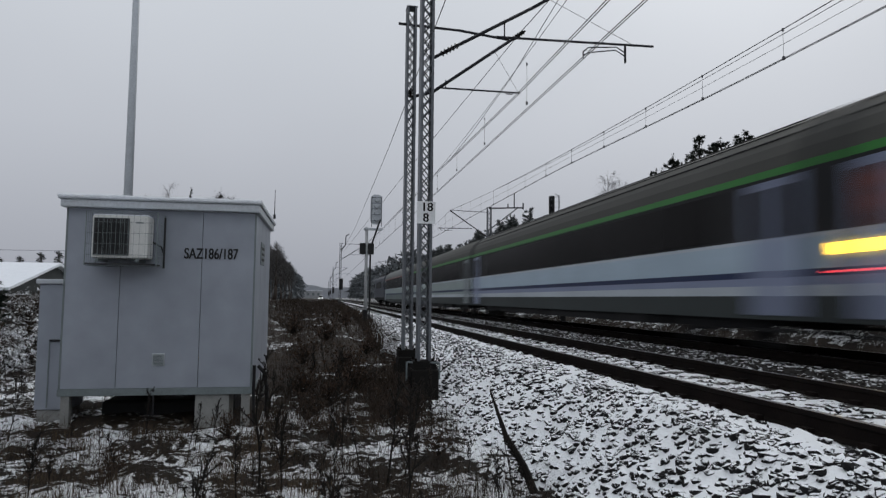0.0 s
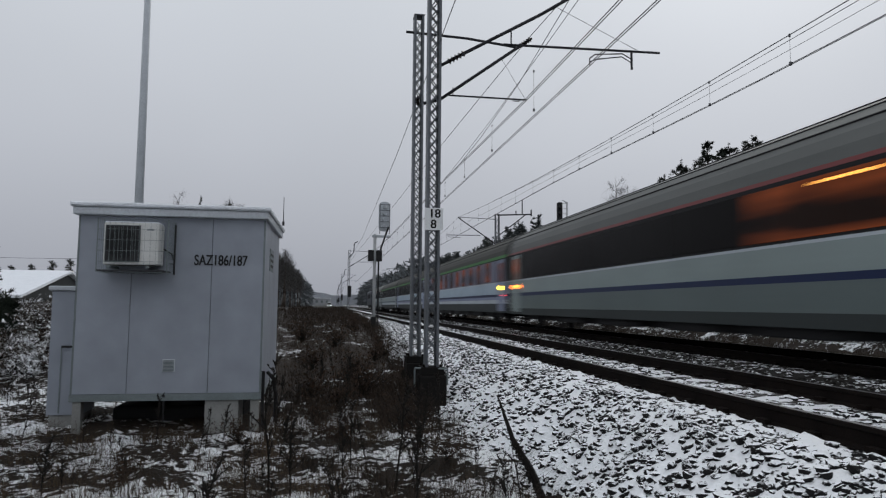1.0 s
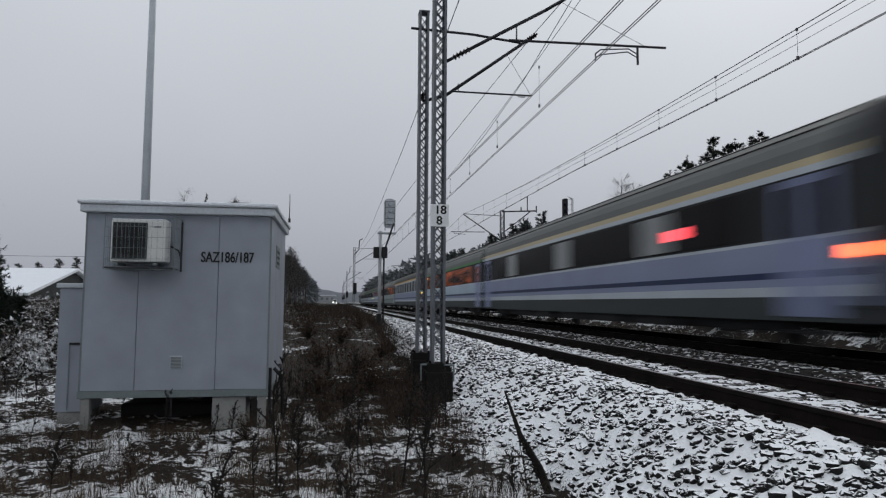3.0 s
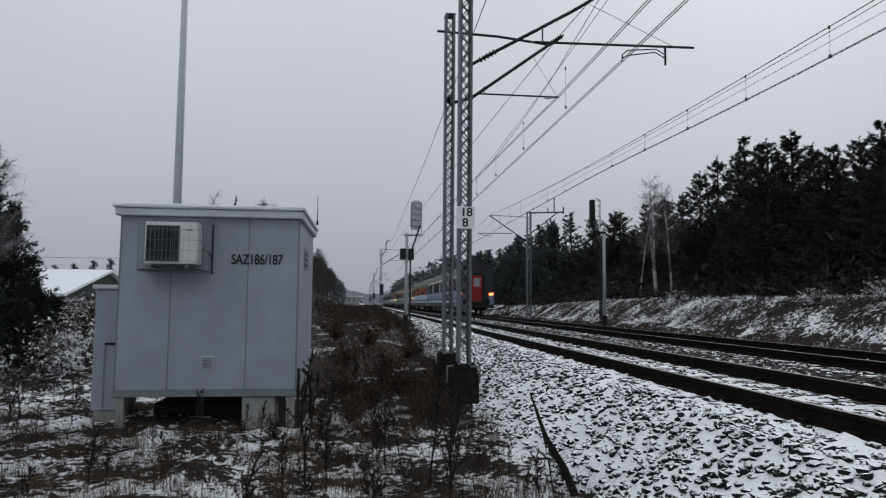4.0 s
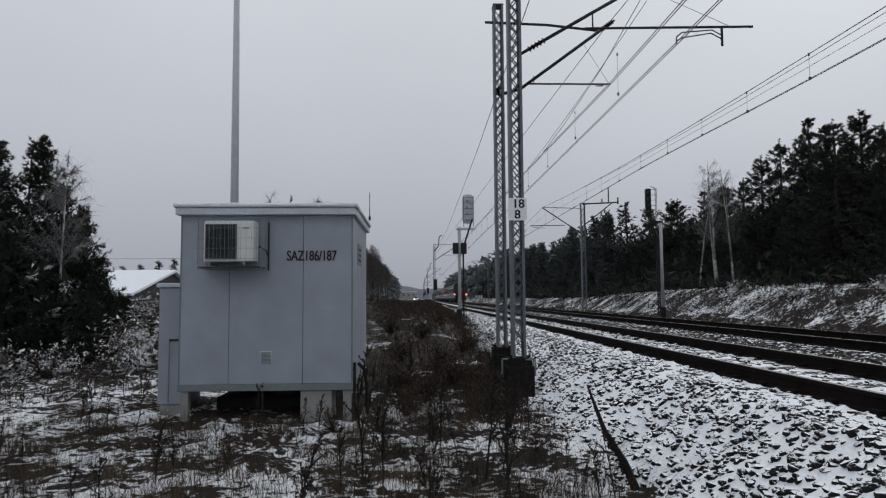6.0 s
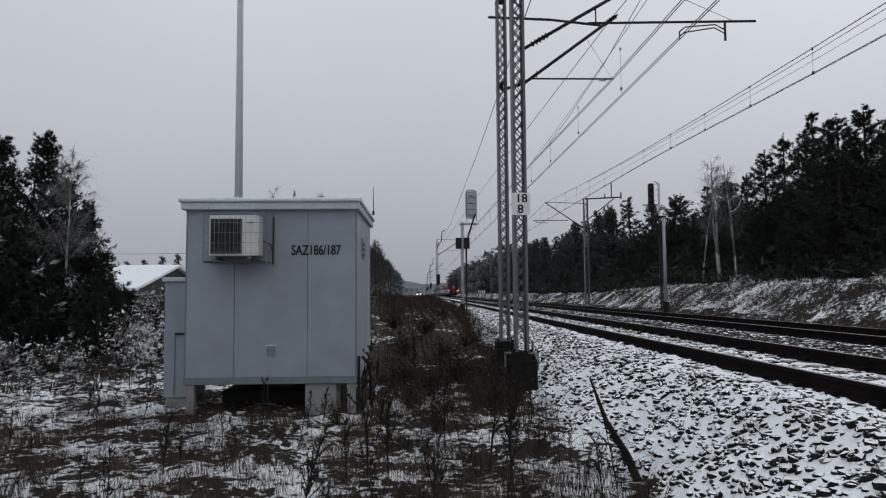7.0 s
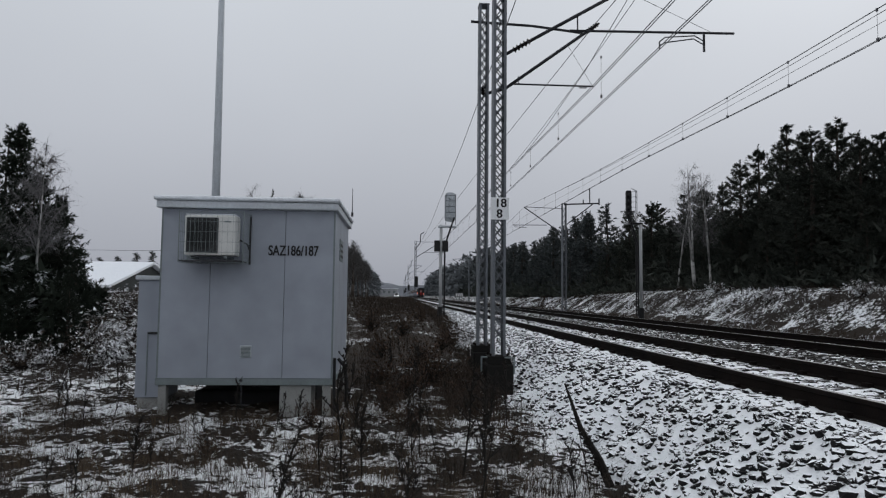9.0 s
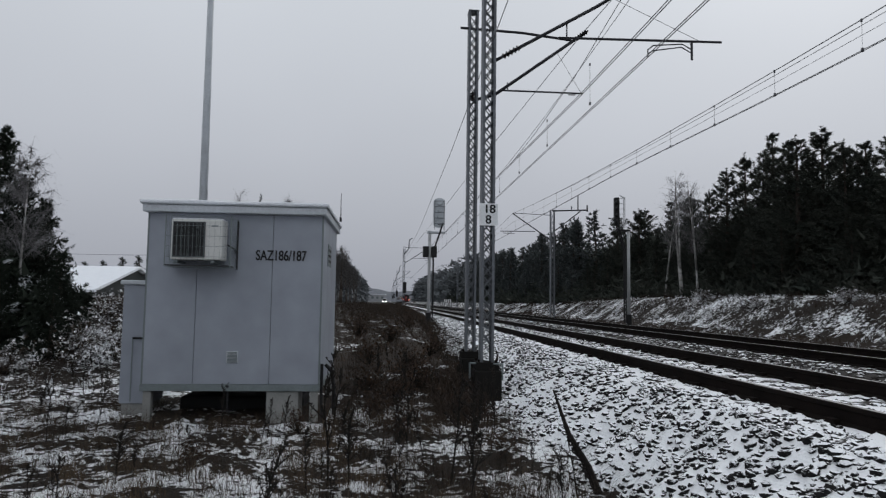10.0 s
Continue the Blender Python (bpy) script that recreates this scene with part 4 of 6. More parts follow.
def coach(y_front, y_rear, spec, windows, glass, label, stripe_ribs=0, pillar=None, front_lamp=False, rear_lamp=False, display=False, last=False, blinds=False, door_mat=None, lit=None, ceiling_lamp=None):
    length = y_front - y_rear - 0.45
    t = empty("railway_coach")
    body = new("body", coach_body(length, spec))
    body.parent = t
    h = length / 2
    z0, z1 = 1.87, 2.80
    for s in (-1, 1):
        if pillar:
            part("window_band", box(bmn(), min(s * W, s * (W + 0.006)), -h + 1.7, z0, max(s * W, s * (W + 0.006)), h - 1.7, z1), pillar, t)
        for k in range(windows):
            pitch = (length - 5.0) / windows
            yc = -h + 2.5 + pitch * (k + 0.5)
            wide = 0.95 if pillar else pitch * 0.97
            off = 0.007 if pillar else 0.003
            pane = part("window", box(bmn(), min(s * (W + off), s * (W + off + 0.012)), yc - wide / 2, z0 + 0.03, max(s * (W + off), s * (W + off + 0.012)), yc + wide / 2, z1 - 0.02, 0.004), glass if lit is None or lit[0] < yc < lit[1] else GL_DARK, t)
            if blinds and k % 3 == 1:
                part("blind", box(bmn(), min(s * (W + off + 0.013), s * (W + off + 0.016)), yc - wide * 0.22, z0 + 0.05, max(s * (W + off + 0.013), s * (W + off + 0.016)), yc + wide * 0.48, z1 - 0.05), P_BLIND, pane)
        for e in (-1, 1):
            yc = e * (h - 0.95)
            d = part("door", box(bmn(), min(s * W, s * (W + 0.02)), yc - 0.45, 0.62, max(s * W, s * (W + 0.02)), yc + 0.45, 2.79, 0.01), door_mat or P_PILLAR, t, "folding entrance door")
            part("door_glass", box(bmn(), min(s * (W + 0.021), s * (W + 0.028)), yc - 0.28, 1.85, max(s * (W + 0.021), s * (W + 0.028)), yc + 0.28, 2.66, 0.003), glass, d)
            part("step", box(bmn(), min(s * 0.9, s * (W - 0.02)), yc - 0.4, 0.35, max(s * 0.9, s * (W - 0.02)), yc + 0.4, 0.4), P_BOGIE, d)
    for i in range(stripe_ribs):
        for s in (-1, 1):
            a = 0.35 + 0.16 * i
            x, z = W * math.cos(a * math.pi / 2), spec[-1][0] + (3.98 - spec[-1][0]) * math.sin(a * math.pi / 2)
            part("roof_rib", rod(bmn(), (s * x, -h + 0.4, z), (s * x, h - 0.4, z), 0.02, n=5), P_BOGIE, t)
    part("underframe", box(bmn(), -1.2, -h + 5.2, 0.50, 1.2, h - 5.2, 0.64, 0.03), P_SKIRT, t, "grey underframe boxes")
    for k in range(5):
        yc = -h + 6.4 + k * (length - 12.8) / 4
        part("equipment_box", box(bmn(), -1.3, yc - 1.2, 0.34, 1.3, yc + 1.0 + 0.3 * (k % 2), 0.63, 0.03), P_BOGIE, t)
    for e in (-1, 1):
        bogie(t, e * (h - 3.2))
        part("gangway", box(bmn(), -0.62, e * h - 0.2 if e < 0 else h - 0.02, 0.95, 0.62, e * h + 0.02 if e < 0 else h + 0.2, 3.25, 0.06), P_BELLOWS, t, "black rubber gangway bellows")
        for s in (-1, 1):
            part("buffer", rod(rod(bmn(), (s * 0.875, e * h, 1.06), (s * 0.875, e * (h + 0.2), 1.06), 0.09, n=10), (s * 0.875, e * (h + 0.2), 1.06), (s * 0.875, e * (h + 0.23), 1.06), 0.22, n=14), P_BOGIE, t)
    if front_lamp:
        part("side_lamp", box(bmn(), -W - 0.05, h - 0.62, 1.52, -W - 0.022, h - 0.3, 1.68, 0.005), G_YEL, t, "glowing yellow side lamp")
        part("side_marker", box(bmn(), -W - 0.05, h - 0.5, 1.26, -W - 0.022, h - 0.2, 1.29), G_RED, t, "thin red marker light")
    if rear_lamp:
        part("side_lamp", box(bmn(), -W - 0.05, -h + 0.75, 1.52, -W - 0.022, -h + 1.05, 1.68, 0.005), G_YEL, t, "glowing yellow side lamp")
        part("side_marker", box(bmn(), -W - 0.05, -h + 0.3, 1.26, -W - 0.022, -h + 0.6, 1.29), G_RED, t, "thin red marker light")
    if ceiling_lamp is not None:
        part("saloon_lamp", box(bmn(), -W - 0.03, ceiling_lamp - 0.3, 2.67, -W - 0.022, ceiling_lamp + 0.3, 2.71), G_SALOON, t, "amber saloon lamp behind the glass")
    if display:
        for k in range(9):
            part("display_bar", box(bmn(), -W - 0.04, h - 1.5 + k * 0.12, 1.5 + 0.04 * (k % 3), -W - 0.022, h - 1.43 + k * 0.12, 1.62 + 0.03 * (k % 2)), G_ORANGE, t, "amber display bars")
    if last:
        part("end_wall", box(bmn(), -W + 0.03, -h - 0.03, 0.75, W - 0.03, -h - 0.004, 3.2, 0.01), P_END, t)
        door = part("end_door", box(bmn(), -0.42, -h - 0.26, 1.05, 0.42, -h - 0.21, 3.0, 0.01), P_REDEND, t, "red gangway end door")
        part("door_glass", box(bmn(), -0.2, -h - 0.27, 2.15, 0.28, -h - 0.262, 2.8, 0.004), P_BLIND, door)
        part("sill", box(bmn(), -0.55, -h - 0.3, 0.92, 0.55, -h - 0.21, 1.02, 0.01), P_SKIRT, door)
        for s in (-1, 1):
            part("tail_lamp", box(bmn(), s * 1.2 - 0.15, -h - 0.09, 1.5, s * 1.2 + 0.15, -h - 0.031, 1.68, 0.02), G_TAIL, t, "glowing red tail lamp")
            part("corner_panel", box(bmn(), s * 1.2 - 0.19, -h - 0.05, 0.8, s * 1.2 + 0.19, -h - 0.032, 1.48, 0.01), P_LILAC, t)
            part("corner_window", box(bmn(), s * 0.95 - 0.22, -h - 0.05, 2.0, s * 0.95 + 0.22, -h - 0.032, 2.85, 0.01), P_SKIRT, t)
        part("side_tail_lamp", box(bmn(), -W - 0.03, -h + 4.6, 2.15, -W - 0.018, -h + 5.2, 2.38, 0.004), G_RED, t, "small red marker lamp")
    tagged(t, label, "railway coach", "coaches of the train")
    return t, (y_front + y_rear) / 2


def bands(low, up, stripe, roof, pale_line=True):
    if stripe is P_RED:
        return [(0.52, P_SKIRT), (0.75, P_SAGE_DARK), (1.22, P_BLUE), (1.34, low), (1.80, P_LINE), (1.85, P_BELLOWS), (2.86, stripe), (2.93, roof)]
    return [(0.55, P_SKIRT), (0.93, P_LINE), (1.09, up), (1.22, P_BLUE), (1.33, low), (1.80, P_LINE), (1.86, P_BELLOWS)] + ([(2.80, P_BELLOWS), (2.85, stripe), (2.97, roof)] if stripe is P_GREEN else [(2.83, P_LINE), (2.94, stripe), (3.06, roof)])


J = [79.0, 55.5, 32.0, 8.6, -15.9, -42.9, -70.7, -95.0, -119.3]
C = []
C.append(coach(J[0], J[1], bands(P_SAGE, P_SAGE, P_RED, P_ROOF), 10, GL_DARK, "grey express coach with a dark window band", door_mat=P_PILLAR))
C.append(coach(J[1], J[2], bands(P_SAGE, P_SAGE, P_GREEN, P_ROOF_DARK), 10, GL_DARK, "grey express coach with a thin green stripe", door_mat=P_PILLAR))
C.append(coach(J[2], J[3], bands(P_PALE, P_LILAC, P_GREEN, P_ROOF_DARK), 10, GL_DARK, "pale blue coach with a green stripe and dark windows", stripe_ribs=3, rear_lamp=False, door_mat=P_LILAC))
C.append(coach(J[3], J[4], bands(P_PALE, P_LILAC, P_GREEN, P_ROOF_DARK), 10, GL_FAINT, "pale blue coach with a green stripe and compartment windows", stripe_ribs=2, pillar=P_DUSK, front_lamp=True, rear_lamp=True, door_mat=P_LILAC))
C.append(coach(J[4], J[5], bands(P_SAGE, P_SAGE, P_RED, P_ROOF), 8, GL_WARM, "grey-green dining coach with a dark red stripe and warm lights", stripe_ribs=3, display=True, door_mat=P_SAGE, lit=(-9.5, -3.0), ceiling_lamp=-4.8))
C.append(coach(J[5], J[6], bands(P_LILAC, P_LILAC, P_YELLOW, P_ROOF_DARK), 9, GL_DARK, "lilac first-class coach with a yellow stripe and grey pillars", pillar=P_PILLAR, door_mat=P_PILLAR))
C.append(coach(J[6], J[7], bands(P_PALE, P_LILAC, P_GREEN, P_ROOF), 9, GL_WARM, "pale blue coach with a green stripe and amber-lit windows", stripe_ribs=4, front_lamp=True, door_mat=P_DOOR, ceiling_lamp=8.7))
C.append(coach(J[7], J[8], bands(P_LILAC, P_LILAC, P_PALEYEL, P_ROOF), 9, GL_DARK, "lilac last coach with red tail lamps and a red end door", stripe_ribs=2, last=True, blinds=True, door_mat=P_DOOR))


def locomotive():
    t = empty("locomotive")
    h = 8.2
    b = box(bmn(), -1.45, -h, 0.95, 1.45, h, 3.55, 0.0)
    es = [e for e in b.edges if (e.verts[0].co.z + e.verts[1].co.z) / 2 > 3.4 or abs(e.verts[0].co.z - e.verts[1].co.z) > 1]
    bmesh.ops.bevel(b, geom=es, offset=0.35, segments=3, affect="EDGES", profile=0.5)
    part("body", b, paint("locomotive_dark_blue_grey", (0.03, 0.035, 0.05)), t, "dark blue-grey body")
    for s in (-1, 1):
        part("grille", box(bmn(), min(s * 1.452, s * 1.47), -4, 2.1, max(s * 1.452, s * 1.47), 4, 2.9, 0.004), P_BOGIE, t)
        for e in (-1, 1):
            part("cab_window", box(bmn(), min(s * 1.452, s * 1.465), e * 7.0 - 0.4, 2.2, max(s * 1.452, s * 1.465), e * 7.0 + 0.4, 2.9, 0.004), GL_DARK, t)
    part("roof_gear", box(bmn(), -0.9, -5, 3.552, 0.9, 5, 3.9, 0.06), P_BOGIE, t)
    for e in (-1, 1):
        bogie(t, e * 4.6)
        bb = bmn()
        pipe(bb, [(-0.5, e * 4, 3.9), (-0.5, e * 5.3, 4.5), (-0.8, e * 4.2, 5.3), (0.8, e * 4.2, 5.3), (0.5, e * 5.3, 4.5), (0.5, e * 4, 3.9)], 0.04)
        part("pantograph", bb, P_BOGIE, t)
    part("underframe", box(bmn(), -1.3, -h + 0.3, 0.6, 1.3, h - 0.3, 0.948, 0.03), P_BOGIE, t)
    tagged(t, "dark electric locomotive at the head of the train", "locomotive")
    return t, (J[0] + 95.8) / 2


C.append(locomotive())
SPEED = 42.5


def cross3(a, b):
    return np.array((a[1] * b[2] - a[2] * b[1], a[2] * b[0] - a[0] * b[2], a[0] * b[1] - a[1] * b[0]))


def norm3(a):
    return math.sqrt(a[0] * a[0] + a[1] * a[1] + a[2] * a[2])


# ---- ballast stones ----
def stone_meshes(mat):
    out = []
    for k in range(6):
        bm = bmn()
        bmesh.ops.create_icosphere(bm, subdivisions=1, radius=1.0)
        rnd = random.Random(k)
        for v in bm.verts:
            v.co *= rnd.uniform(0.62, 1.15)
            v.co.z *= 0.72
            v.co.x *= 1.2
        me = bpy.data.meshes.new("ballast_stone")
        bm.to_mesh(me)
        bm.free()
        me.materials.append(mat)
        out.append(me)
    return out


STONES = stone_meshes(M_STONE)


def joined_stones(name, places, mat, parent):
    bases = []
    for me in STONES:
        v = np.array([x.co[:] for x in me.vertices])
        f = np.array([p.vertices[:] for p in me.polygons])
        bases.append(v[f])
    rnd = np.random.RandomState(5)
    out = []
    for (x, y, z, s) in places:
        b = bases[rnd.randint(6)]
        a, c = rnd.uniform(0, 6.28), rnd.uniform(-0.7, 0.7)
        ca, sa, cc, sc = math.cos(a), math.sin(a), math.cos(c), math.sin(c)
        R = np.array([[ca, -sa, 0], [sa, ca, 0], [0, 0, 1]]) @ np.array([[1, 0, 0], [0, cc, -sc], [0, sc, cc]])
        out.append((b * s) @ R.T + np.array((x, y, z)))
    ob = tri_soup(name, np.concatenate(out), mat, parent)
    ob["kind"] = "stuff"
    return ob


def build_stones():
    rnd = np.random.RandomState(11)
    near, rest = [], []
    n = 0
    while n < 17000:
        y = 2.4 + 38 * rnd.rand() ** 1.4
        x = rnd.uniform(1.7, 3.62) if rnd.rand() < 0.88 else rnd.uniform(3.9, 5.1)
        if land_noise(x, y, 1.7) + 0.6 * land_noise(x, y, 5.0) < rnd.uniform(-1.1, -0.1):
            continue
        s = rnd.uniform(0.019, 0.053) * (1 + 0.012 * max(0, y - 10))
        z = float(bed_z(x, y)) + 0.03 * land_noise(x, y, 5.0) + 0.018 * land_noise(x, y, 14.0) + s * rnd.uniform(-0.35, 0.2)
        (near if (len(near) < 300 and 4.6 < y < 7.5 and 1.9 < x < 3.2 and s > 0.03) else rest).append((x, y, z, s))
        n += 1
    r2 = random.Random(3)
    for (x, y, z, s) in near:
        o = new("ballast_stone", STONES[r2.randrange(6)])
        o.parent = BED
        o.matrix_basis = pose(x, y, z, r2.uniform(-40, 40), r2.uniform(-40, 40), r2.uniform(0, 360)) @ Matrix.Diagonal((s, s, s, 1))
    joined_stones("loose_ballast", rest, M_STONE, BED)
    far = []
    for i in range(5500):
        y = 6 + 40 * rnd.rand() ** 1.5
        x = rnd.choice([rnd.uniform(5.7, 7.55), rnd.uniform(7.9, 9.1), rnd.uniform(9.4, 10.7)], p=[0.65, 0.2, 0.15])
        s = rnd.uniform(0.025, 0.055) * (1 + 0.01 * max(0, y - 12))
        far.append((x, y, float(bed_z(x, y)) + 0.03 * land_noise(x, y, 5.0) + s * rnd.uniform(-0.2, 0.4), s))
    joined_stones("loose_ballast", far, M_STONE_DARK, BED_FAR)


build_stones()


# ---- dry grass ----
def near_ground(x, y):
    z = float(ground_z(np.float64(x), np.float64(y)))
    if -30 < x < 20 and 0 < y < 90:
        z += roughness_z(x, y)
    return z


def blades(spots, rnd, lean=0.5):
    """Tufts of bent blades; spots: x, y, z, height, width, count."""
    out = []
    for (x, y, z, h, w, c) in spots:
        for i in range(c):
            a = rnd.uniform(0, 6.283)
            hh = h * rnd.uniform(0.45, 1.0)
            l = lean * rnd.uniform(0.1, 1.0) * hh
            px, py = x + rnd.normal(0, 0.05), y + rnd.normal(0, 0.05)
            dx, dy = math.cos(a), math.sin(a)
            wx, wy = -dy * w, dx * w
            mx, my, mz = px + dx * l * 0.4, py + dy * l * 0.4, z + hh * 0.62
            tx, ty, tz = px + dx * l * 1.1, py + dy * l * 1.1, z + hh * rnd.uniform(0.8, 1.0)
            out.append(((px - wx, py - wy, z - 0.03), (px + wx, py + wy, z - 0.03), (mx + wx * 0.5, my + wy * 0.5, mz)))
            out.append(((mx - wx * 0.5, my - wy * 0.5, mz), (mx + wx * 0.5, my + wy * 0.5, mz), (tx, ty, tz)))
    return out


def build_grass():
    rnd = np.random.RandomState(21)
    scrub, fore, white, bank, litter = [], [], [], [], []
    for i in range(12500):
        y = 5.5 + 120 * rnd.rand() ** 2.1
        x = rnd.uniform(-0.8 - 0.5 * max(0, min(7, y - 12.6)), 1.95)
        if y > 13.5 and rnd.rand() < 0.35:
            x = rnd.uniform(1.5, 2.3)
        if (1.45 < x and y < 13 and rnd.rand() < 0.65) or (y < 9 and rnd.rand() > 0.07 + 0.08 * (x + 0.8)) or (9 < y < 12 and rnd.rand() > 0.45):
            continue
        k = 1 + 0.018 * (y - 8)
        (scrub if y > 11 else litter).append((x, y, max(near_ground(x, y), float(bed_z(x, y)) - 0.05 if x > 1.6 else -9), rnd.uniform(0.18, 0.5) * min(k, 1.7), 0.004 * k, 6))
    # brambles round the feet of the masts
    for i in range(650):
        y = rnd.uniform(9.3, 15.0)
        x = rnd.uniform(0.7, 1.62 + 0.14 * (y > 12.3))
        scrub.append((x, y, near_ground(x, y), rnd.uniform(0.25, 0.6), 0.0045, 7))
    for i in range(11000):
        y = 4.2 + 7.5 * rnd.rand()
        x = rnd.uniform(-7.5, 2.3)
        m = land_noise(x, y, 1.1) + 0.5 * land_noise(x, y, 3.1)
        m += 0.10 if x < -1.2 else (0.05 if x < 0.7 else -0.22)
        if -3.4 < x < -1 and y > 9.8:
            continue
        if m > 0.03 or rnd.rand() < 0.10:
            (fore if rnd.rand() < 0.5 else litter).append((x, y, near_ground(x, y), rnd.uniform(0.05, 0.26), 0.0032, 6))
    # thick tussocks of bleached grass
    for i in range(190):
        y = 5.0 + 5.0 * rnd.rand()
        x = rnd.uniform(-6.5, 1.7)
        if (-3.5 < x < -0.9 and y > 9.5) or (x > 0.8 and rnd.rand() < 0.75):
            continue
        for k in range(9):
            fore.append((x + rnd.normal(0, 0.09), y + rnd.normal(0, 0.09), near_ground(x, y), rnd.uniform(0.1, 0.34), 0.0042, 7))
    for i in range(5200):
        y = 12 + 14 * rnd.rand()
        x = rnd.uniform(-19, -3.6)
        m = land_noise(x, y, 0.7) + 0.6 * land_noise(x, y, 2.2)
        if m > 0.1:
            bank.append((x, y, near_ground(x, y), rnd.uniform(0.1, 0.5), 0.007, 6))
        elif rnd.rand() < 0.12:
            white.append((x, y, near_ground(x, y), rnd.uniform(0.08, 0.3), 0.014, 5))
    for i in range(11000):
        y = 10 + 80 * rnd.rand() ** 1.3
        x = rnd.uniform(11.3, 18)
        k = 1 + 0.02 * (y - 10)
        m = land_noise(x, y, 0.6) + 0.7 * land_noise(x, y, 1.9)
        if m > -0.05 or (x < 13.3 and m > -0.6):
            bank.append((x, y, near_ground(x, y), rnd.uniform(0.08, 0.3) * (1 if x < 15 else 1.3), 0.007 * k, 6))
        elif rnd.rand() < 0.35:
            white.append((x, y, near_ground(x, y), rnd.uniform(0.05, 0.2), 0.013 * k, 5))
    for name, sp, mat, label in (("scrub_grass", scrub, M_GRASS_DARK, "dense brown dead scrub grass beside the track"), ("dry_grass", fore, M_GRASS, "tufts of dry brown grass poking through snow"), ("grass_litter", litter, M_GRASS_DARK, "dark matted grass and stems lying in the snow"), ("bank_grass", bank, M_GRASS_DARK, "dead grass on the snowy banks"), ("snow_tufts", white, M_SNOW, "grass tufts weighed down by snow")):
        ob = tri_soup(name, blades(sp, rnd, {"scrub_grass": 0.7, "grass_litter": 1.7, "dry_grass": 1.2}.get(name, 0.9)), mat)
        tagged(ob, label, "grass", kind="stuff")


build_grass()


# ---- weeds with stalks ----
def weed(seed, h, heads):
    rnd = random.Random(seed)
    t = empty("dead_weed")
    b = bmn()
    pts = [Vector((0, 0, -0.05))]
    d = Vector((rnd.uniform(-0.12, 0.12), rnd.uniform(-0.12, 0.12), 1))
    for i in range(6):
        d = (d + Vector((rnd.uniform(-0.1, 0.1), rnd.uniform(-0.1, 0.1), 0))).normalized()
        pts.append(pts[-1] + d * h / 6)
    b.free()
    tube("stem", pts, [0.012 * (1 - 0.11 * i) for i in range(7)], M_WEED, 5, t)
    b = bmn()
    for k in range(heads):
        i = rnd.randrange(2, 6)
        a = pts[i].lerp(pts[i + 1], rnd.random())
        dr = Vector((rnd.uniform(-1, 1), rnd.uniform(-1, 1), rnd.uniform(0.7, 1.8))).normalized()
        l = h * rnd.uniform(0.1, 0.3) * (1.2 - i / 8)
        e2 = a + dr * l
        rod(b, a, e2, 0.007, 0.004, 4)
        for q in range(5):
            c = a.lerp(e2, 0.45 + 0.14 * q)
            f = c + Vector((rnd.uniform(-1, 1), rnd.uniform(-1, 1), rnd.uniform(-0.3, 1))) * 0.028
            rod(b, c, f, 0.010, 0.004, 4)
    for q in range(14):
        c = pts[-2].lerp(pts[-1], q / 13)
        rod(b, c, c + Vector((rnd.uniform(-1, 1), rnd.uniform(-1, 1), 0.4)) * 0.022, 0.008, 0.003, 4)
    part("seed_head", b, M_WEED, t)["kind"] = "stuff"
    return tagged(t, "tall dark dead weed stalk with dry seed heads", "weed", "dead weeds")


WEEDS = [weed(1, 1.0, 12), weed(2, 1.0, 20), weed(3, 1.0, 8), weed(4, 1.0, 26)]


def place_weeds():
    rnd = random.Random(77)
    spots = [(-3.7, 9.16, 0.61), (-1.44, 8.17, 0.4), (-0.53, 6.61, 1.05), (-0.33, 6.5, 0.7), (0.63, 6.52, 1.1), (0.78, 5.96, 0.98), (1.76, 6.24, 0.6), (2.92, 5.97, 0.36), (-2.38, 8.23, 0.36), (0.15, 6.77, 0.6), (0.42, 7.21, 0.65), (2.3, 13.6, 0.75), (1.44, 9.02, 0.95), (-0.86, 9.55, 1.0), (-0.7, 9.3, 0.85), (-1.35, 9.4, 0.5), (-2.9, 8.9, 0.45), (-3.9, 8.8, 0.5)]
    while len(spots) < 150:
        y = 5.0 + 12 * rnd.random() ** 1.3
        x = rnd.uniform(-6.5, 2.0)
        if (-4.2 < x < -0.8 and y > 9.3) or (x < -1 and rnd.random() < 0.6):
            continue
        spots.append((x, y, rnd.uniform(0.22, 0.75)))
    for i, (x, y, h) in enumerate(spots):
        o = WEEDS[i] if i < 4 else copy_thing(WEEDS[i % 4], Matrix())
        o.matrix_basis = pose(x, y, near_ground(x, y), rnd.uniform(-9, 9), rnd.uniform(-9, 9), rnd.uniform(0, 360)) @ Matrix.Diagonal((h, h, h, 1))
    # one thick stalk that leans over the ditch
    t = empty("leaning_stalk", pose(1.85, 6.2, near_ground(1.85, 6.2)))
    pts = [Vector((0.12, 0, -0.05)), Vector((0.0, 0, 0.25)), Vector((-0.18, 0, 0.55)), Vector((-0.32, 0.02, 0.95))]
    tube("stem", pts, [0.045, 0.036, 0.024, 0.008], M_WEED, 7, t)
    b = bmn()
    for q in range(130):
        u = rnd.random()
        c = pts[0].lerp(pts[2], u)
        rod(b, c, c + Vector((rnd.uniform(-1, 1), rnd.uniform(-1, 1), rnd.uniform(-0.2, 0.8))) * 0.06, 0.012, 0.004, 4)
    part("withered_leaves", b, M_WEED, t)["kind"] = "stuff"
    tagged(t, "thick dark withered stalk leaning over the ditch", "weed")


place_weeds()


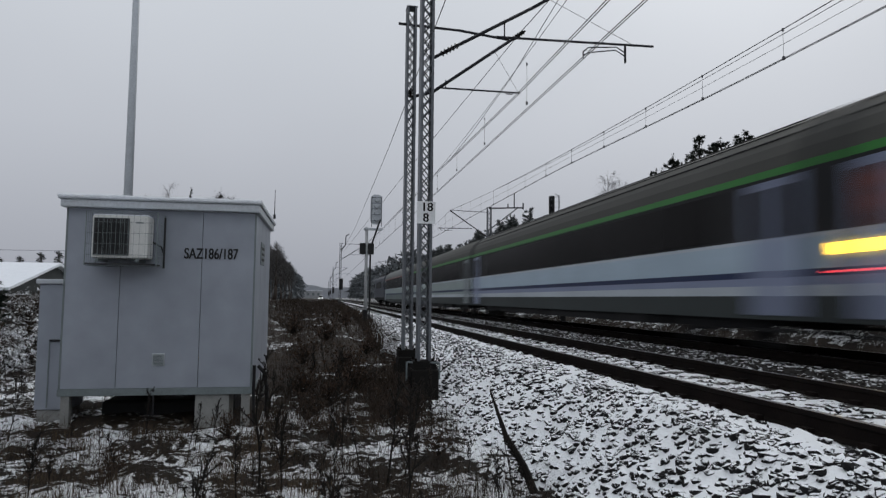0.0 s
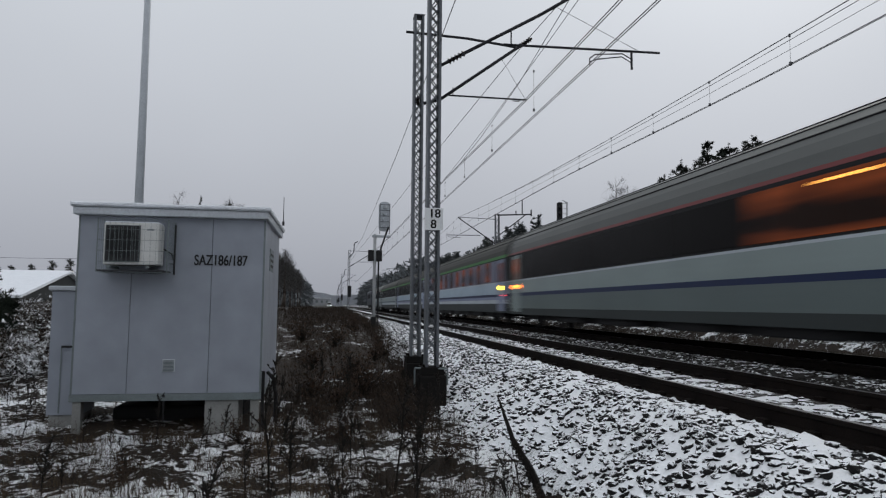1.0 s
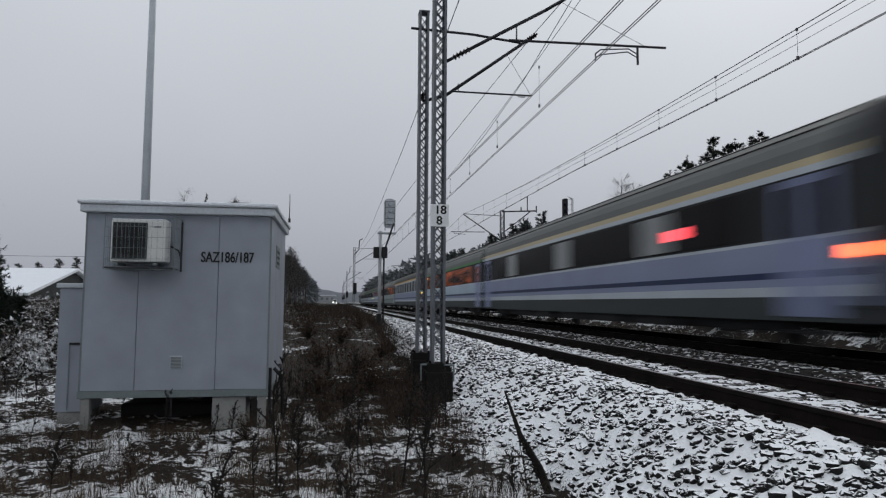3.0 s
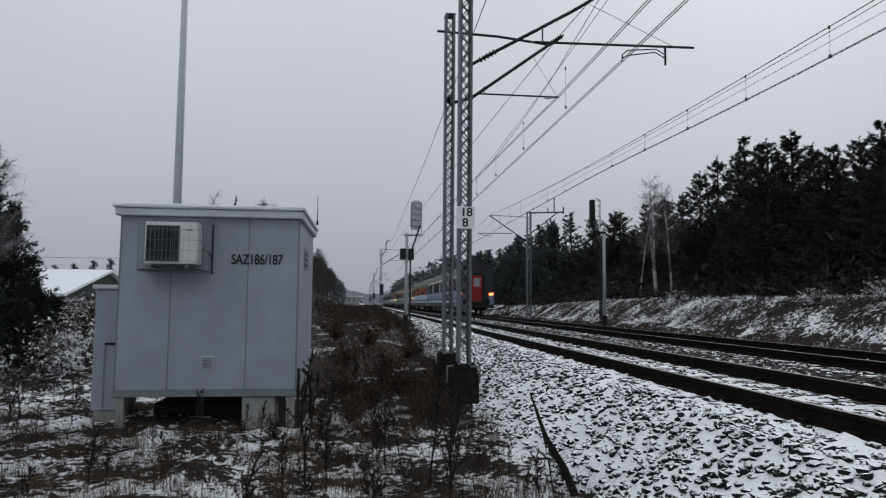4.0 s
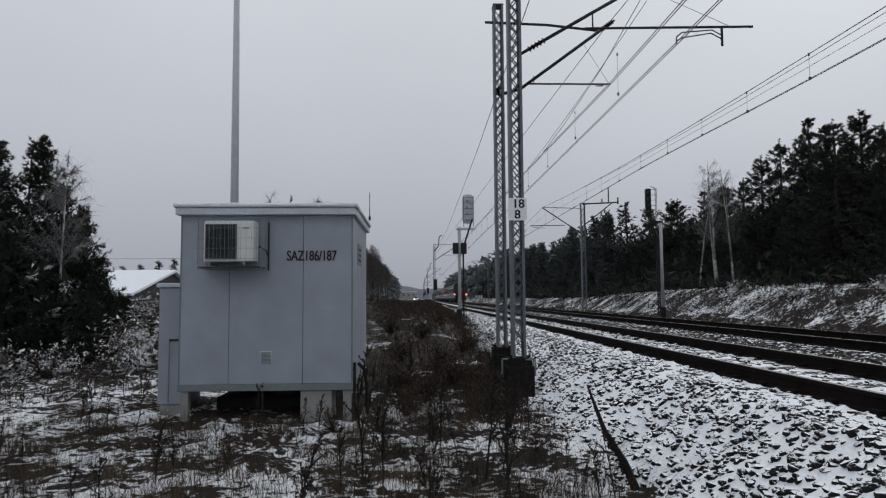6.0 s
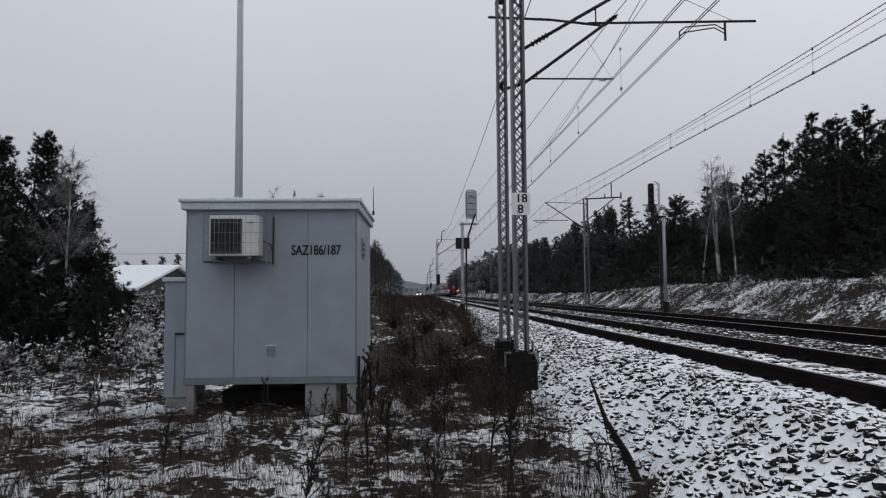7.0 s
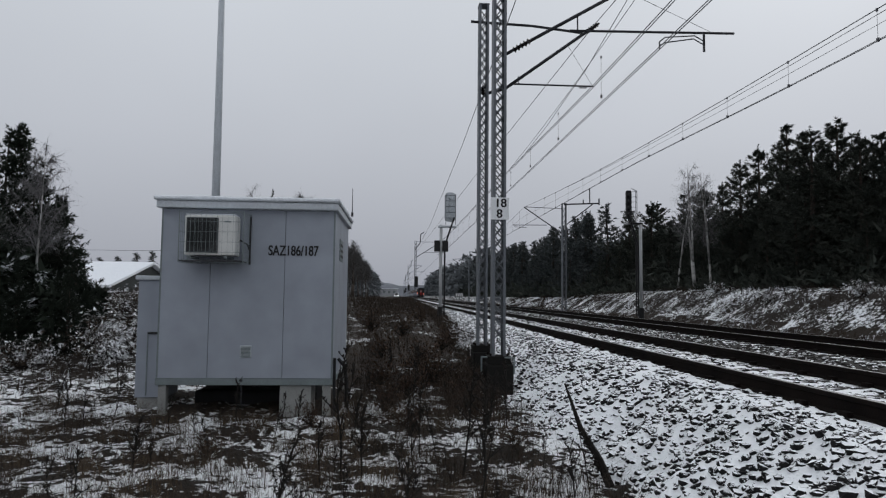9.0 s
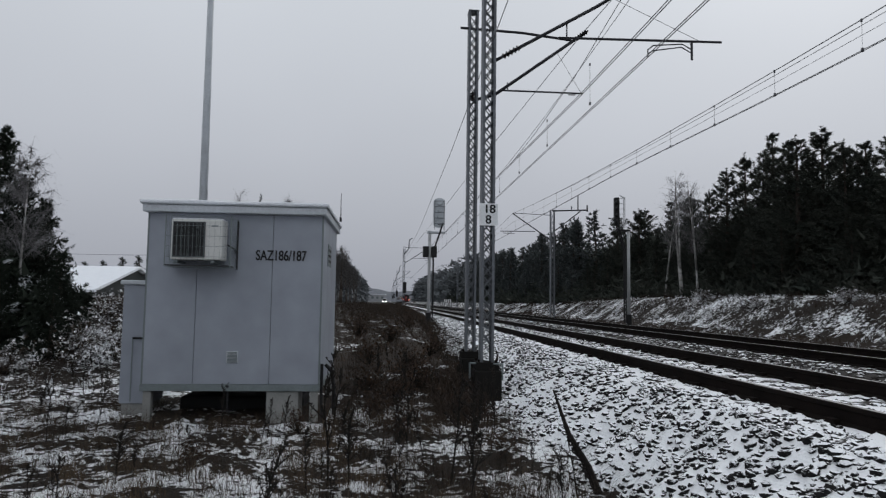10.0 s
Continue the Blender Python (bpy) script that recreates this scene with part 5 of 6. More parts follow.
def shrub(seed, r, h, mat, n, label, name="dry_shrub", leaf=0.022):
    """Many fine twigs from one root, with small withered leaves."""
    rnd = np.random.RandomState(seed)
    t = empty(name)
    tw, lv = [], []
    for i in range(n):
        a, e = rnd.uniform(0, 6.283), rnd.uniform(0.5, 1.45)
        l = h * rnd.uniform(0.5, 1.05)
        d = np.array([math.cos(a) * math.cos(e) * r / h * 1.6, math.sin(a) * math.cos(e) * r / h * 1.6, math.sin(e)])
        p, q = np.zeros(3), d * l
        w = cross3(d, [0.3, 0.5, 0.2])
        w = w / norm3(w) * 0.006
        tw.append((p - w, p + w, q))
        for k in range(5):
            s = p + d * l * rnd.uniform(0.3, 1.0)
            f = s + rnd.normal(0, 0.16, 3) * h
            tw.append((s - w * 0.5, s + w * 0.5, f))
            for j in range(3):
                c = s + (f - s) * rnd.uniform(0.3, 1.1)
                lv.append((c, c + rnd.normal(0, leaf, 3), c + rnd.normal(0, leaf, 3)))
    tri_soup("twig_frame", np.array(tw), M_WEED, t)
    tri_soup("foliage", np.array(lv), mat, t)
    return tagged(t, label, "shrub", "dry shrubs")


def place_shrubs():
    s1 = shrub(1, 0.5, 0.7, M_RUSSET, 60, "low shrub with withered russet leaves")
    s1.location = (0.1, 11.4, near_ground(0.1, 11.4))
    rnd = random.Random(8)
    for (x, y, k) in ((-0.35, 12.6, 1.0), (0.55, 12.9, 1.2), (-0.2, 10.3, 0.7), (1.0, 10.6, 0.8), (0.5, 16, 1.1), (-0.5, 17.5, 1.3), (1.2, 19, 1.1), (0.1, 22, 1.4), (-1.0, 25, 1.4), (0.9, 27, 1.2), (0.2, 8.6, 0.6), (-1.1, 8.9, 0.55), (-2.0, 7.3, 0.5), (1.3, 7.7, 0.6)):
        copy_thing(s1, pose(x, y, near_ground(x, y), 0, 0, rnd.uniform(0, 360)) @ Matrix.Diagonal((k, k, k, 1))).scale = (k, k, k)
    s2 = shrub(2, 0.9, 0.9, M_SNOWLEAF, 110, "bare bush laden with fresh snow", "snowy_bush", 0.036)
    s2.location = (-6.6, 15.8, near_ground(-6.6, 15.8))
    for (x, y, k) in ((-7.3, 16.8, 1.2), (-5.6, 16.6, 1.0), (-6.2, 18, 1.2), (-8.3, 15.6, 0.9), (-5.0, 18.5, 1.1), (-9.4, 15.2, 1.0), (-10.6, 14.8, 0.9), (-7.2, 18.9, 1.0), (-11.8, 15.4, 1.1), (-5.2, 15.4, 0.6), (15.2, 17, 0.6), (15.8, 22, 0.7), (15.4, 27, 0.6), (16, 33, 0.7), (16, 19, 0.8)):
        copy_thing(s2, pose(x, y, near_ground(x, y), 0, 0, rnd.uniform(0, 360))).scale = (k, k, k * 0.9)


place_shrubs()


# ---- trees ----
def needle_crown(rnd, h, radius, base, branches, tufts, needles, size, width, droop, round_top):
    """Whorls of upswept branches, each carrying tufts of needles along its outer part."""
    wood, cs, ds, sz = [], [], [], []
    whorls = 17
    per = max(4, branches // whorls)
    for w in range(whorls):
        u = min(0.97, max(0.0, (w + rnd.uniform(-0.2, 0.2)) / whorls))
        z = h * (base + (1 - base) * u)
        env = (1 - u ** 1.2) ** 0.95 * 0.95 + 0.05 if round_top else (1 - u) ** 0.95 * 0.95 + 0.05
        if round_top:
            env *= 0.6 + 0.4 * min(1, u / 0.25)
        a0 = rnd.uniform(0, 6.283)
        for q in range(per):
            L = max(0.14, radius * env * rnd.uniform(0.3, 1.3))
            a = a0 + 6.283 * q / per + rnd.normal(0, 0.3)
            z = h * (base + (1 - base) * min(0.975, max(0, u + rnd.normal(0, 0.022))))
            dx, dy = math.cos(a), math.sin(a)
            rise, lift = 0.05 + 0.35 * u - droop, (0.38 if round_top else 0.12)
            wv = np.array((-dy, dx, 0.0)) * 0.014
            p0, p1 = np.array((0, 0, z)), np.array((dx * L, dy * L, z + L * (rise + lift)))
            wood.append((p0 - wv, p0 + wv, p1))
            n = max(3, int(tufts * (0.35 + 0.65 * env)))
            t = 0.22 + 0.8 * rnd.rand(n) ** 0.8
            side = rnd.normal(0, 0.2, n) * L * (1.15 - t)
            c = np.stack((dx * L * t - dy * side, dy * L * t + dx * side, z + L * (rise * t + lift * t * t) + rnd.normal(0, 0.05, n)), 1)
            cs.append(c)
            ds.append(np.tile((dx * 0.7, dy * 0.7, 0.55 - droop), (n, 1)))
            sz.append(np.full(n, 1.05 - 0.35 * u))
    top = np.linspace(0.88, 1.0, 9)
    cs.append(np.stack((rnd.normal(0, 0.02, 9), rnd.normal(0, 0.02, 9), h * top), 1))
    ds.append(np.tile((0, 0, 1.0), (9, 1)))
    sz.append(np.full(9, 0.7))
    c, d0, k = np.repeat(np.concatenate(cs), needles, 0), np.repeat(np.concatenate(ds), needles, 0), np.repeat(np.concatenate(sz), needles)
    d = d0 + rnd.normal(0, 0.55, c.shape)
    d /= np.sqrt((d * d).sum(1))[:, None]
    tip = c + d * (size * k * rnd.uniform(0.6, 1.25, len(c)))[:, None]
    r = rnd.normal(0, 1, c.shape)
    ww = np.stack((d[:, 1] * r[:, 2] - d[:, 2] * r[:, 1], d[:, 2] * r[:, 0] - d[:, 0] * r[:, 2], d[:, 0] * r[:, 1] - d[:, 1] * r[:, 0]), 1)
    ww *= (width / (np.sqrt((ww * ww).sum(1)) + 1e-6))[:, None]
    return np.stack((c - ww, c + ww, tip), 1), np.array(wood)


def conifer(name, seed, h, radius, base, mat, label, branches=75, tufts=9, needles=8, size=0.3, width=0.035, droop=0.0, round_top=True):
    rnd = np.random.RandomState(seed)
    t = empty(name)
    b = bmn()
    bend = rnd.uniform(-0.2, 0.2)
    pts = [(bend * math.sin(3 * u), bend * math.sin(2 * u), h * u * 0.96 - (0.3 if u == 0 else 0)) for u in (0, 0.3, 0.6, 1.0)]
    for i, (p, q) in enumerate(zip(pts, pts[1:])):
        rod(b, p, q, h * 0.017 * (1 - 0.28 * i), h * 0.017 * (1 - 0.28 * (i + 1)), 7)
    part("trunk", b, M_BARK, t)
    cr, wd = needle_crown(rnd, h, radius, base, branches, tufts, needles, size, width, droop, round_top)
    tri_soup("limb_frame", wd, M_BARK, t)
    tri_soup("crown", cr, mat, t)
    return tagged(t, label, "tree")


def twig_tree(name, seed, h, spread, trunk_mat, twig_mat, label, lean=0.0, trunks=1, n_limb=24, fine=38, droop=0.45, thick=0.010, twig_w=0.0048):
    rnd = np.random.RandomState(seed)
    t = empty(name)
    tw = []
    for k in range(trunks):
        b = bmn()
        ang = rnd.uniform(0, 6.28)
        tilt = lean if trunks == 1 else rnd.uniform(0.03, 0.16)
        top = np.array((math.cos(ang) * tilt * h, math.sin(ang) * tilt * h, h * (1 if k == 0 else rnd.uniform(0.75, 0.95))))
        mid = top * 0.5 + np.array((rnd.uniform(-0.15, 0.15), rnd.uniform(-0.15, 0.15), 0))
        pts = [np.array((0.12 * k, 0.05 * k, -0.3)), mid * 0.5, mid, (mid + top) / 2, top]
        for i, (p, q) in enumerate(zip(pts, pts[1:])):
            rod(b, p, q, h * thick * (1 - 0.23 * i), h * thick * (1 - 0.23 * (i + 1)), 7)
        part("trunk", b, trunk_mat, t, smooth=True)
        for i in range(n_limb):
            u = 0.36 + 0.62 * rnd.rand()
            s = top * u
            a = rnd.uniform(0, 6.283)
            L = spread * (1.1 - u) * rnd.uniform(0.6, 1.15) + 0.15
            e2 = s + np.array((math.cos(a) * L, math.sin(a) * L, L * rnd.uniform(0.5, 1.3)))
            d = e2 - s
            w = cross3(d, (0, 0, 1.0))
            w = w / norm3(w) * h * 0.0022
            tw.append((s - w, s + w, e2))
            for q in range(fine):
                c = s + d * rnd.uniform(0.25, 1.0)
                l = h * 0.055 * rnd.uniform(0.4, 1.3)
                dd = rnd.normal(0, 0.5, 3) + np.array((math.cos(a) * 0.4, math.sin(a) * 0.4, 0.35 - droop))
                f = c + dd * l
                ww = cross3(dd, rnd.normal(0, 1, 3))
                ww = ww / (norm3(ww) + 1e-6) * twig_w
                tw.append((c - ww, c + ww, f))
                g = f + (rnd.normal(0, 0.5, 3) + np.array((0, 0, -droop * 1.6))) * l * 0.8
                tw.append((f - ww * 0.6, f + ww * 0.6, g))
    tri_soup("crown", np.array(tw), twig_mat, t)
    return tagged(t, label, "tree")


def place_trees():
    rnd = random.Random(41)
    pines = [conifer("pine_tree", 100 + k, 8.0, r, b, M_NEEDLE, "dark Scots pine on the snowy railway bank", 136, 28, 12, 0.19, 0.013) for k, (r, b) in enumerate(((1.95, 0.05), (2.25, 0.03), (1.75, 0.08), (2.1, 0.02)))]
    # farther and rear pines carry the haze in their colour
    lows = [conifer("pine_tree", 150 + k, 8.0, 1.9, 0.03, M_HAZE_NEEDLE, "grey-green pine in the far stand, paled in colour for haze", 102, 9, 6, 0.34, 0.04) for k in range(2)]
    front = [(19.0, 36.0, 8.1), (19.5, 35.0, 8.8), (20.0, 33.2, 9.4), (19.0, 29.6, 8.4), (20.0, 29.2, 8.75), (19.0, 26.3, 7.4), (20.0, 26.3, 7.3), (19.5, 24.2, 7.2), (20.0, 40.1, 7.6), (20.0, 63.6, 9.6), (20.0, 69.0, 8.5), (20.0, 75.5, 7.6), (20.0, 83.8, 7.6), (20.0, 98.2, 8.6), (20.0, 109.9, 8.0), (22.0, 62.1, 8.4), (22.0, 55.7, 8.6), (22.0, 47.0, 8.5), (22.0, 50.4, 8.4), (20.6, 44.0, 7.9), (20.4, 53.0, 8.2), (20.5, 58.5, 8.7), (19.8, 31.5, 8.6), (18.7, 22.0, 6.6), (18.6, 19.6, 6.2), (19.2, 17.2, 6.0), (19.0, 15.0, 6.0), (20.5, 13.0, 6.2)]
    for y in range(12, 190, 4):
        front.append((rnd.uniform(17.6, 18.8), y + rnd.uniform(-1, 1), rnd.uniform(3.0, 4.8)))
        front.append((rnd.uniform(23, 26), y + rnd.uniform(-1.5, 1.5), rnd.uniform(6.4, 7.6)))
        front.append((rnd.uniform(20.5, 22), y + 2 + rnd.uniform(-1, 1), rnd.uniform(5.6, 7.0)))
        if y < 60:
            front.append((rnd.uniform(20.5, 22.5), y + rnd.uniform(-1.5, 1.5), rnd.uniform(5.2, 6.8)))
        if y > 64:
            front.append((rnd.uniform(19, 21), y + rnd.uniform(-1.5, 1.5), rnd.uniform(8.6, 10.2) + 0.006 * (y - 64)))
            front.append((rnd.uniform(19.5, 21.5), y + 2 + rnd.uniform(-1.5, 1.5), rnd.uniform(8.2, 9.8)))
        if 18 < y < 38:
            front.append((rnd.uniform(20.2, 22.2), y + rnd.uniform(-1.5, 1.5), rnd.uniform(7.6, 8.8) - 0.09 * max(0, 27 - y)))
            front.append((rnd.uniform(20.2, 22.2), y + 1 + rnd.uniform(-1, 1), rnd.uniform(7.0, 8.2) - 0.09 * max(0, 27 - y)))
    for i, (x, y, top) in enumerate(front):
        g = near_ground(x, y) if x < 20 and y < 90 else float(ground_z(np.float64(x), np.float64(y)))
        k = (top + (0.4 if y < 62 else 0.15) - g) / 8.0
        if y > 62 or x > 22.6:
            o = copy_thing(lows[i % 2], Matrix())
        else:
            o = pines[i] if i < 4 else copy_thing(pines[i % 4], Matrix())
        wide = k * rnd.uniform(1.15, 1.65)
        o.matrix_basis = pose(x, y, g, 0, 0, rnd.uniform(0, 360)) @ Matrix.Diagonal((wide, wide, k, 1))
        tagged(o, group="pines on the far bank")
    for q, o in enumerate(lows):
        o.matrix_basis = pose(27 + q, 60 + 9 * q, 1.0) @ Matrix.Diagonal((1, 1, 0.8, 1))
        tagged(o, group="pines on the far bank")
    # birches before the pines
    bi = twig_tree("birch_tree", 5, 7.9, 1.5, M_BIRCH, M_TWIG, "slender bare birch with pale bark and frosted twigs", 0.02, 2)
    bi.location = (17.2, 38.1, 1.1)
    b2 = twig_tree("birch_tree", 6, 6.8, 1.3, M_BIRCH, M_TWIG, "leaning bare birch with pale bark and frosted twigs", 0.17, 1)
    b2.matrix_basis = pose(17.2, 40.6, 1.1, 0, 0, 40)
    copy_thing(bi, pose(17.4, 36.3, 1.0, 0, 0, 130)).scale = (0.85, 0.85, 0.88)
    # conifers left of the cabinet
    left = [conifer("young_conifer", 200 + k, 4.0, r, 0.02, M_SPRUCE, "dark green young conifer dusted with snow", 221, 20, 10, 0.13, 0.011, 0.02, False) for k, r in enumerate((1.45, 1.65, 1.3))]
    spots = [(-10.1, 18.2, 5.15), (-11.2, 18.0, 5.0), (-9.45, 18.1, 3.9), (-8.8, 17.9, 3.25), (-11.8, 18.5, 5.0), (-12.6, 17.4, 4.9), (-9.9, 16.6, 2.4), (-11.2, 16.3, 2.6), (-8.9, 16.4, 1.5), (-13.6, 18.8, 4.7), (-10.4, 15.6, 1.2), (-12.3, 15.6, 1.8), (-14.6, 17.2, 4.2), (-8.1, 17.4, 1.9), (-7.9, 16.6, 1.2)]
    for i, (x, y, top) in enumerate(spots):
        g = near_ground(x, y)
        k = (top - g) / 4.0
        o = left[i] if i < 3 else copy_thing(left[i % 3], Matrix())
        o.matrix_basis = pose(x, y, g, 0, 0, rnd.uniform(0, 360)) @ Matrix.Diagonal((k * 0.95, k * 0.95, k, 1))
        tagged(o, group="young conifers")
    bl = twig_tree("birch_tree", 9, 4.2, 1.0, M_BIRCH, M_TWIG, "small bare birch with frosted drooping twigs", 0.03, 1, 40, 60)
    bl.location = (-8.85, 16.9, 0.0)
    # behind the cabinet
    bt = twig_tree("bare_tree", 12, 8.3, 2.0, M_BARK, M_TWIG, "bare grey tree behind the cabinet", 0.02, 1)
    bt.location = (-10.0, 45.0, -0.4)
    copy_thing(bt, pose(-12.0, 47.0, -0.5, 0, 0, 90)).scale = (0.95, 0.95, 0.95)
    sp = conifer("spruce_tree", 31, 8.3, 1.2, 0.1, M_NEEDLE, "dark narrow spruce behind the cabinet", 85, 9, 8, 0.3, 0.035, 0.1, False)
    sp.matrix_basis = pose(-8.55, 45.0, -0.4) @ Matrix.Diagonal((0.35, 0.35, 0.98, 1))
    for (x, y, top) in ((-30.7, 75, 4.7), (-28.7, 75, 5.1), (-27.0, 75, 5.3), (-33, 76, 4.6), (-25.5, 77, 5.0), (-36, 74, 5.0)):
        o = copy_thing(sp, pose(x, y, -1.0, 0, 0, rnd.uniform(0, 360)))
        o.scale = (1.3, 1.3, (top + 1.0) / 8.3)
    # left wood along the line
    dt = [twig_tree("bare_tree", 50 + k, 7.0, 1.9, M_BARK, M_DARKTWIG, "dark leafless tree beside the line", 0.03, 1, 34, 40, 0.1, 0.012, 0.016) for k in range(2)]
    i = 0
    for y in range(52, 150, 6):
        for x in (-4.6 - 0.012 * y - rnd.uniform(0, 0.8), -7.5 - rnd.uniform(0, 2)):
            o = dt[i] if i < 2 else copy_thing(dt[i % 2], Matrix())
            k = rnd.uniform(0.82, 1.08) * (1 if x > -6.8 else 1.15)
            o.matrix_basis = pose(x, y + rnd.uniform(-1.5, 1.5), float(ground_z(np.float64(x), np.float64(y))), 0, 0, rnd.uniform(0, 360)) @ Matrix.Diagonal((k, k, k, 1))
            tagged(o, group="leafless trees on the near side")
            i += 1


place_trees()


def undergrowth():
    """Dark thicket at the feet of the pines."""
    rnd = np.random.RandomState(15)
    out = []
    for i in range(24000):
        y = 11 + 180 * rnd.rand() ** 1.4
        x = rnd.uniform(16.9, 20.5) + (1.2 if y < 20 else 0)
        s = 0.10 + 0.0026 * y
        c = np.array((x, y, float(ground_z(np.float64(x), np.float64(y))) + abs(rnd.normal(0, 0.75)) * min(1, (x - 16.4) / 1.5)))
        for k in range(4):
            d = rnd.normal(0, 1, 3)
            d[2] = abs(d[2])
            w = cross3(d, rnd.normal(0, 1, 3)) * 0.09 * s
            out.append((c - w, c + w, c + d * s))
    tagged(tri_soup("undergrowth", np.array(out), M_NEEDLE), "dark thicket and young growth under the pines", "undergrowth", kind="stuff")


undergrowth()


def thicket(name, count, spot, size, mat, label, seed):
    """Closely grown needle foliage deep in a stand."""
    rnd = np.random.RandomState(seed)
    out = np.zeros((count * 5, 3, 3))
    n = 0
    for i in range(count):
        c, s = spot(rnd)
        s *= size
        for k in range(5):
            d = rnd.normal(0, 1, 3)
            w = cross3(d, rnd.normal(0, 1, 3)) * 0.13 * s
            out[n] = (c - w, c + w, c + d * s)
            n += 1
    tagged(tri_soup(name, out, mat), label, "woods", kind="stuff")


def stand_spot(rnd):
    y = 10 + 125 * rnd.rand() ** 1.5
    x = rnd.uniform(20.5, 26)
    top = 1.2 + (4.7 + 0.8 * float(step(36, 48, y)) + 0.9 * land_noise(y * 0.4, x * 0.3) + 1.2 * math.exp(-((y - 31) / 7) ** 2)) * (0.85 + 0.1 * (x - 20.5) / 5)
    return np.array((x, y, 1.0 + (top - 1.0) * rnd.rand() ** 0.8)), 1 + 0.012 * y


thicket("inner_stand", 26000, stand_spot, 0.21, M_NEEDLE, "dark dense inner growth of the pine stand", 91)


def left_spot(rnd):
    x = rnd.uniform(-14.5, -8.0)
    y = 16.2 + 2.6 * rnd.rand() + 0.2
    top = 3.6 * min(1, max(0.12, (-7.5 - x) / 2.4)) * (0.75 + 0.25 * land_noise(x * 1.5, 3.0))
    g = near_ground(x, y)
    return np.array((x, y, g + (top - min(g, 0)) * rnd.rand() ** 1.1)), 1.0


thicket("conifer_thicket", 11000, left_spot, 0.12, M_SPRUCE, "dark low conifer thicket with flecks of snow", 92)


def far_woods():
    """Woods that close the view along the line, haze put into their colour."""
    rnd = np.random.RandomState(71)
    def stand(name, xs, ys, tops, count, label):
        out = []
        for i in range(count):
            y = rnd.uniform(*ys)
            x = xs[0](y) + rnd.exponential(abs(xs[1]) / 2.5) * np.sign(xs[1])
            top = tops(y) * rnd.uniform(0.72, 1.12)
            for k in range(34):
                u = rnd.rand()
                z = top * (0.02 + 0.98 * u)
                r = 1.7 * (1.05 - u) + 0.25
                c = np.array((x + rnd.normal(0, r * 0.55), y + rnd.normal(0, r * 0.55), z))
                s = 0.4 + 0.0032 * y
                d1, d2 = rnd.normal(0, s, 3), rnd.normal(0, s, 3)
                out.append((c, c + d1 * (1, 1, 0.8), c + d2 * 0.5 + np.array((0, 0, s * 0.5))))
        tagged(tri_soup(name, np.array(out), M_HAZE_FOREST), label, "woods", kind="stuff")
    stand("far_woods", (lambda y: 18.5, 26), (150, 460), lambda y: 10.6 + 0.004 * y, 900, "pine woods along the far bank, greyed in colour for haze")
    stand("far_woods", (lambda y: -5.6 - 0.02 * y, -26), (140, 420), lambda y: 8.0 + 0.008 * y, 650, "woods along the near side of the line, greyed in colour for haze")
    # low distant ridge of woods round the horizon, haze put into its colour
    verts, faces = [], []
    n = 240
    for i in range(n + 1):
        a = radians(-100 + 200 * i / n)
        r = 900
        x, y = r * math.sin(a), r * math.cos(a)
        t = 15 + 5 * land_noise(i * 0.31, 2.0) + 4 * land_noise(i * 1.7, 5.0)
        verts += [(x, y, -3), (x, y, t), (x * 1.05, y * 1.05, t * 0.8), (x * 1.05, y * 1.05, -3)]
    for i in range(n):
        for k in range(3):
            faces.append((4 * i + k, 4 * i + 4 + k, 4 * i + 5 + k, 4 * i + 1 + k))
    ob = raw("backdrop", verts, faces, M_HAZEWOOD)
    tagged(ob, "line of distant woods on the horizon, coloured pale for haze", "backdrop", kind="structure")


far_woods()


# ---- house beyond the bank, far small things ----
def build_house():
    t = empty("house", pose(-18.0, 40.0, 0))
    x0, x1, ye, yr, yb = -6.0, 3.75, -6.0, 0.0, 6.0
    zr, ze = 2.58, 1.15
    def slope(name, ya, za, yb_, zb):
        v = [(x0, ya, za), (x1, ya, za), (x1, yb_, zb), (x0, yb_, zb)]
        v += [(a, b, c - 0.14) for a, b, c in v]
        return raw(name, v, [(0, 1, 2, 3), (7, 6, 5, 4), (0, 4, 5, 1), (1, 5, 6, 2), (2, 6, 7, 3), (3, 7, 4, 0)], [M_SNOW], t)
    slope("roof", ye, ze, yr, zr)["label"] = "roof slope under smooth snow"
    slope("roof", yb, ze, yr + 0.004, zr)
    part("wall", box(bmn(), x0 + 0.3, ye + 0.35, -1.2, x1 - 0.3, yb - 0.35, ze - 0.02), M_HOUSE, t, "dark house wall")
    v = [(x1 - 0.25, ye + 0.35, ze - 0.18), (x1 - 0.25, yb - 0.35, ze - 0.18), (x1 - 0.25, 0, zr - 0.2), (x1 - 0.4, ye + 0.35, ze - 0.18), (x1 - 0.4, yb - 0.35, ze - 0.18), (x1 - 0.4, 0, zr - 0.2)]
    g = raw("gable", v, [(0, 1, 2), (5, 4, 3), (0, 3, 4, 1), (1, 4, 5, 2), (2, 5, 3, 0)], [M_HOUSE], t)
    g["label"] = "dark boarded gable"
    tagged(t, "low house with a snow-covered gable roof behind the bank", "house")
    c = wire_line("telephone_wire", sag(-30, 46, 46, 3.9, 3.6, 10, -8), 0.012, "thin telephone line near the house")


build_house()


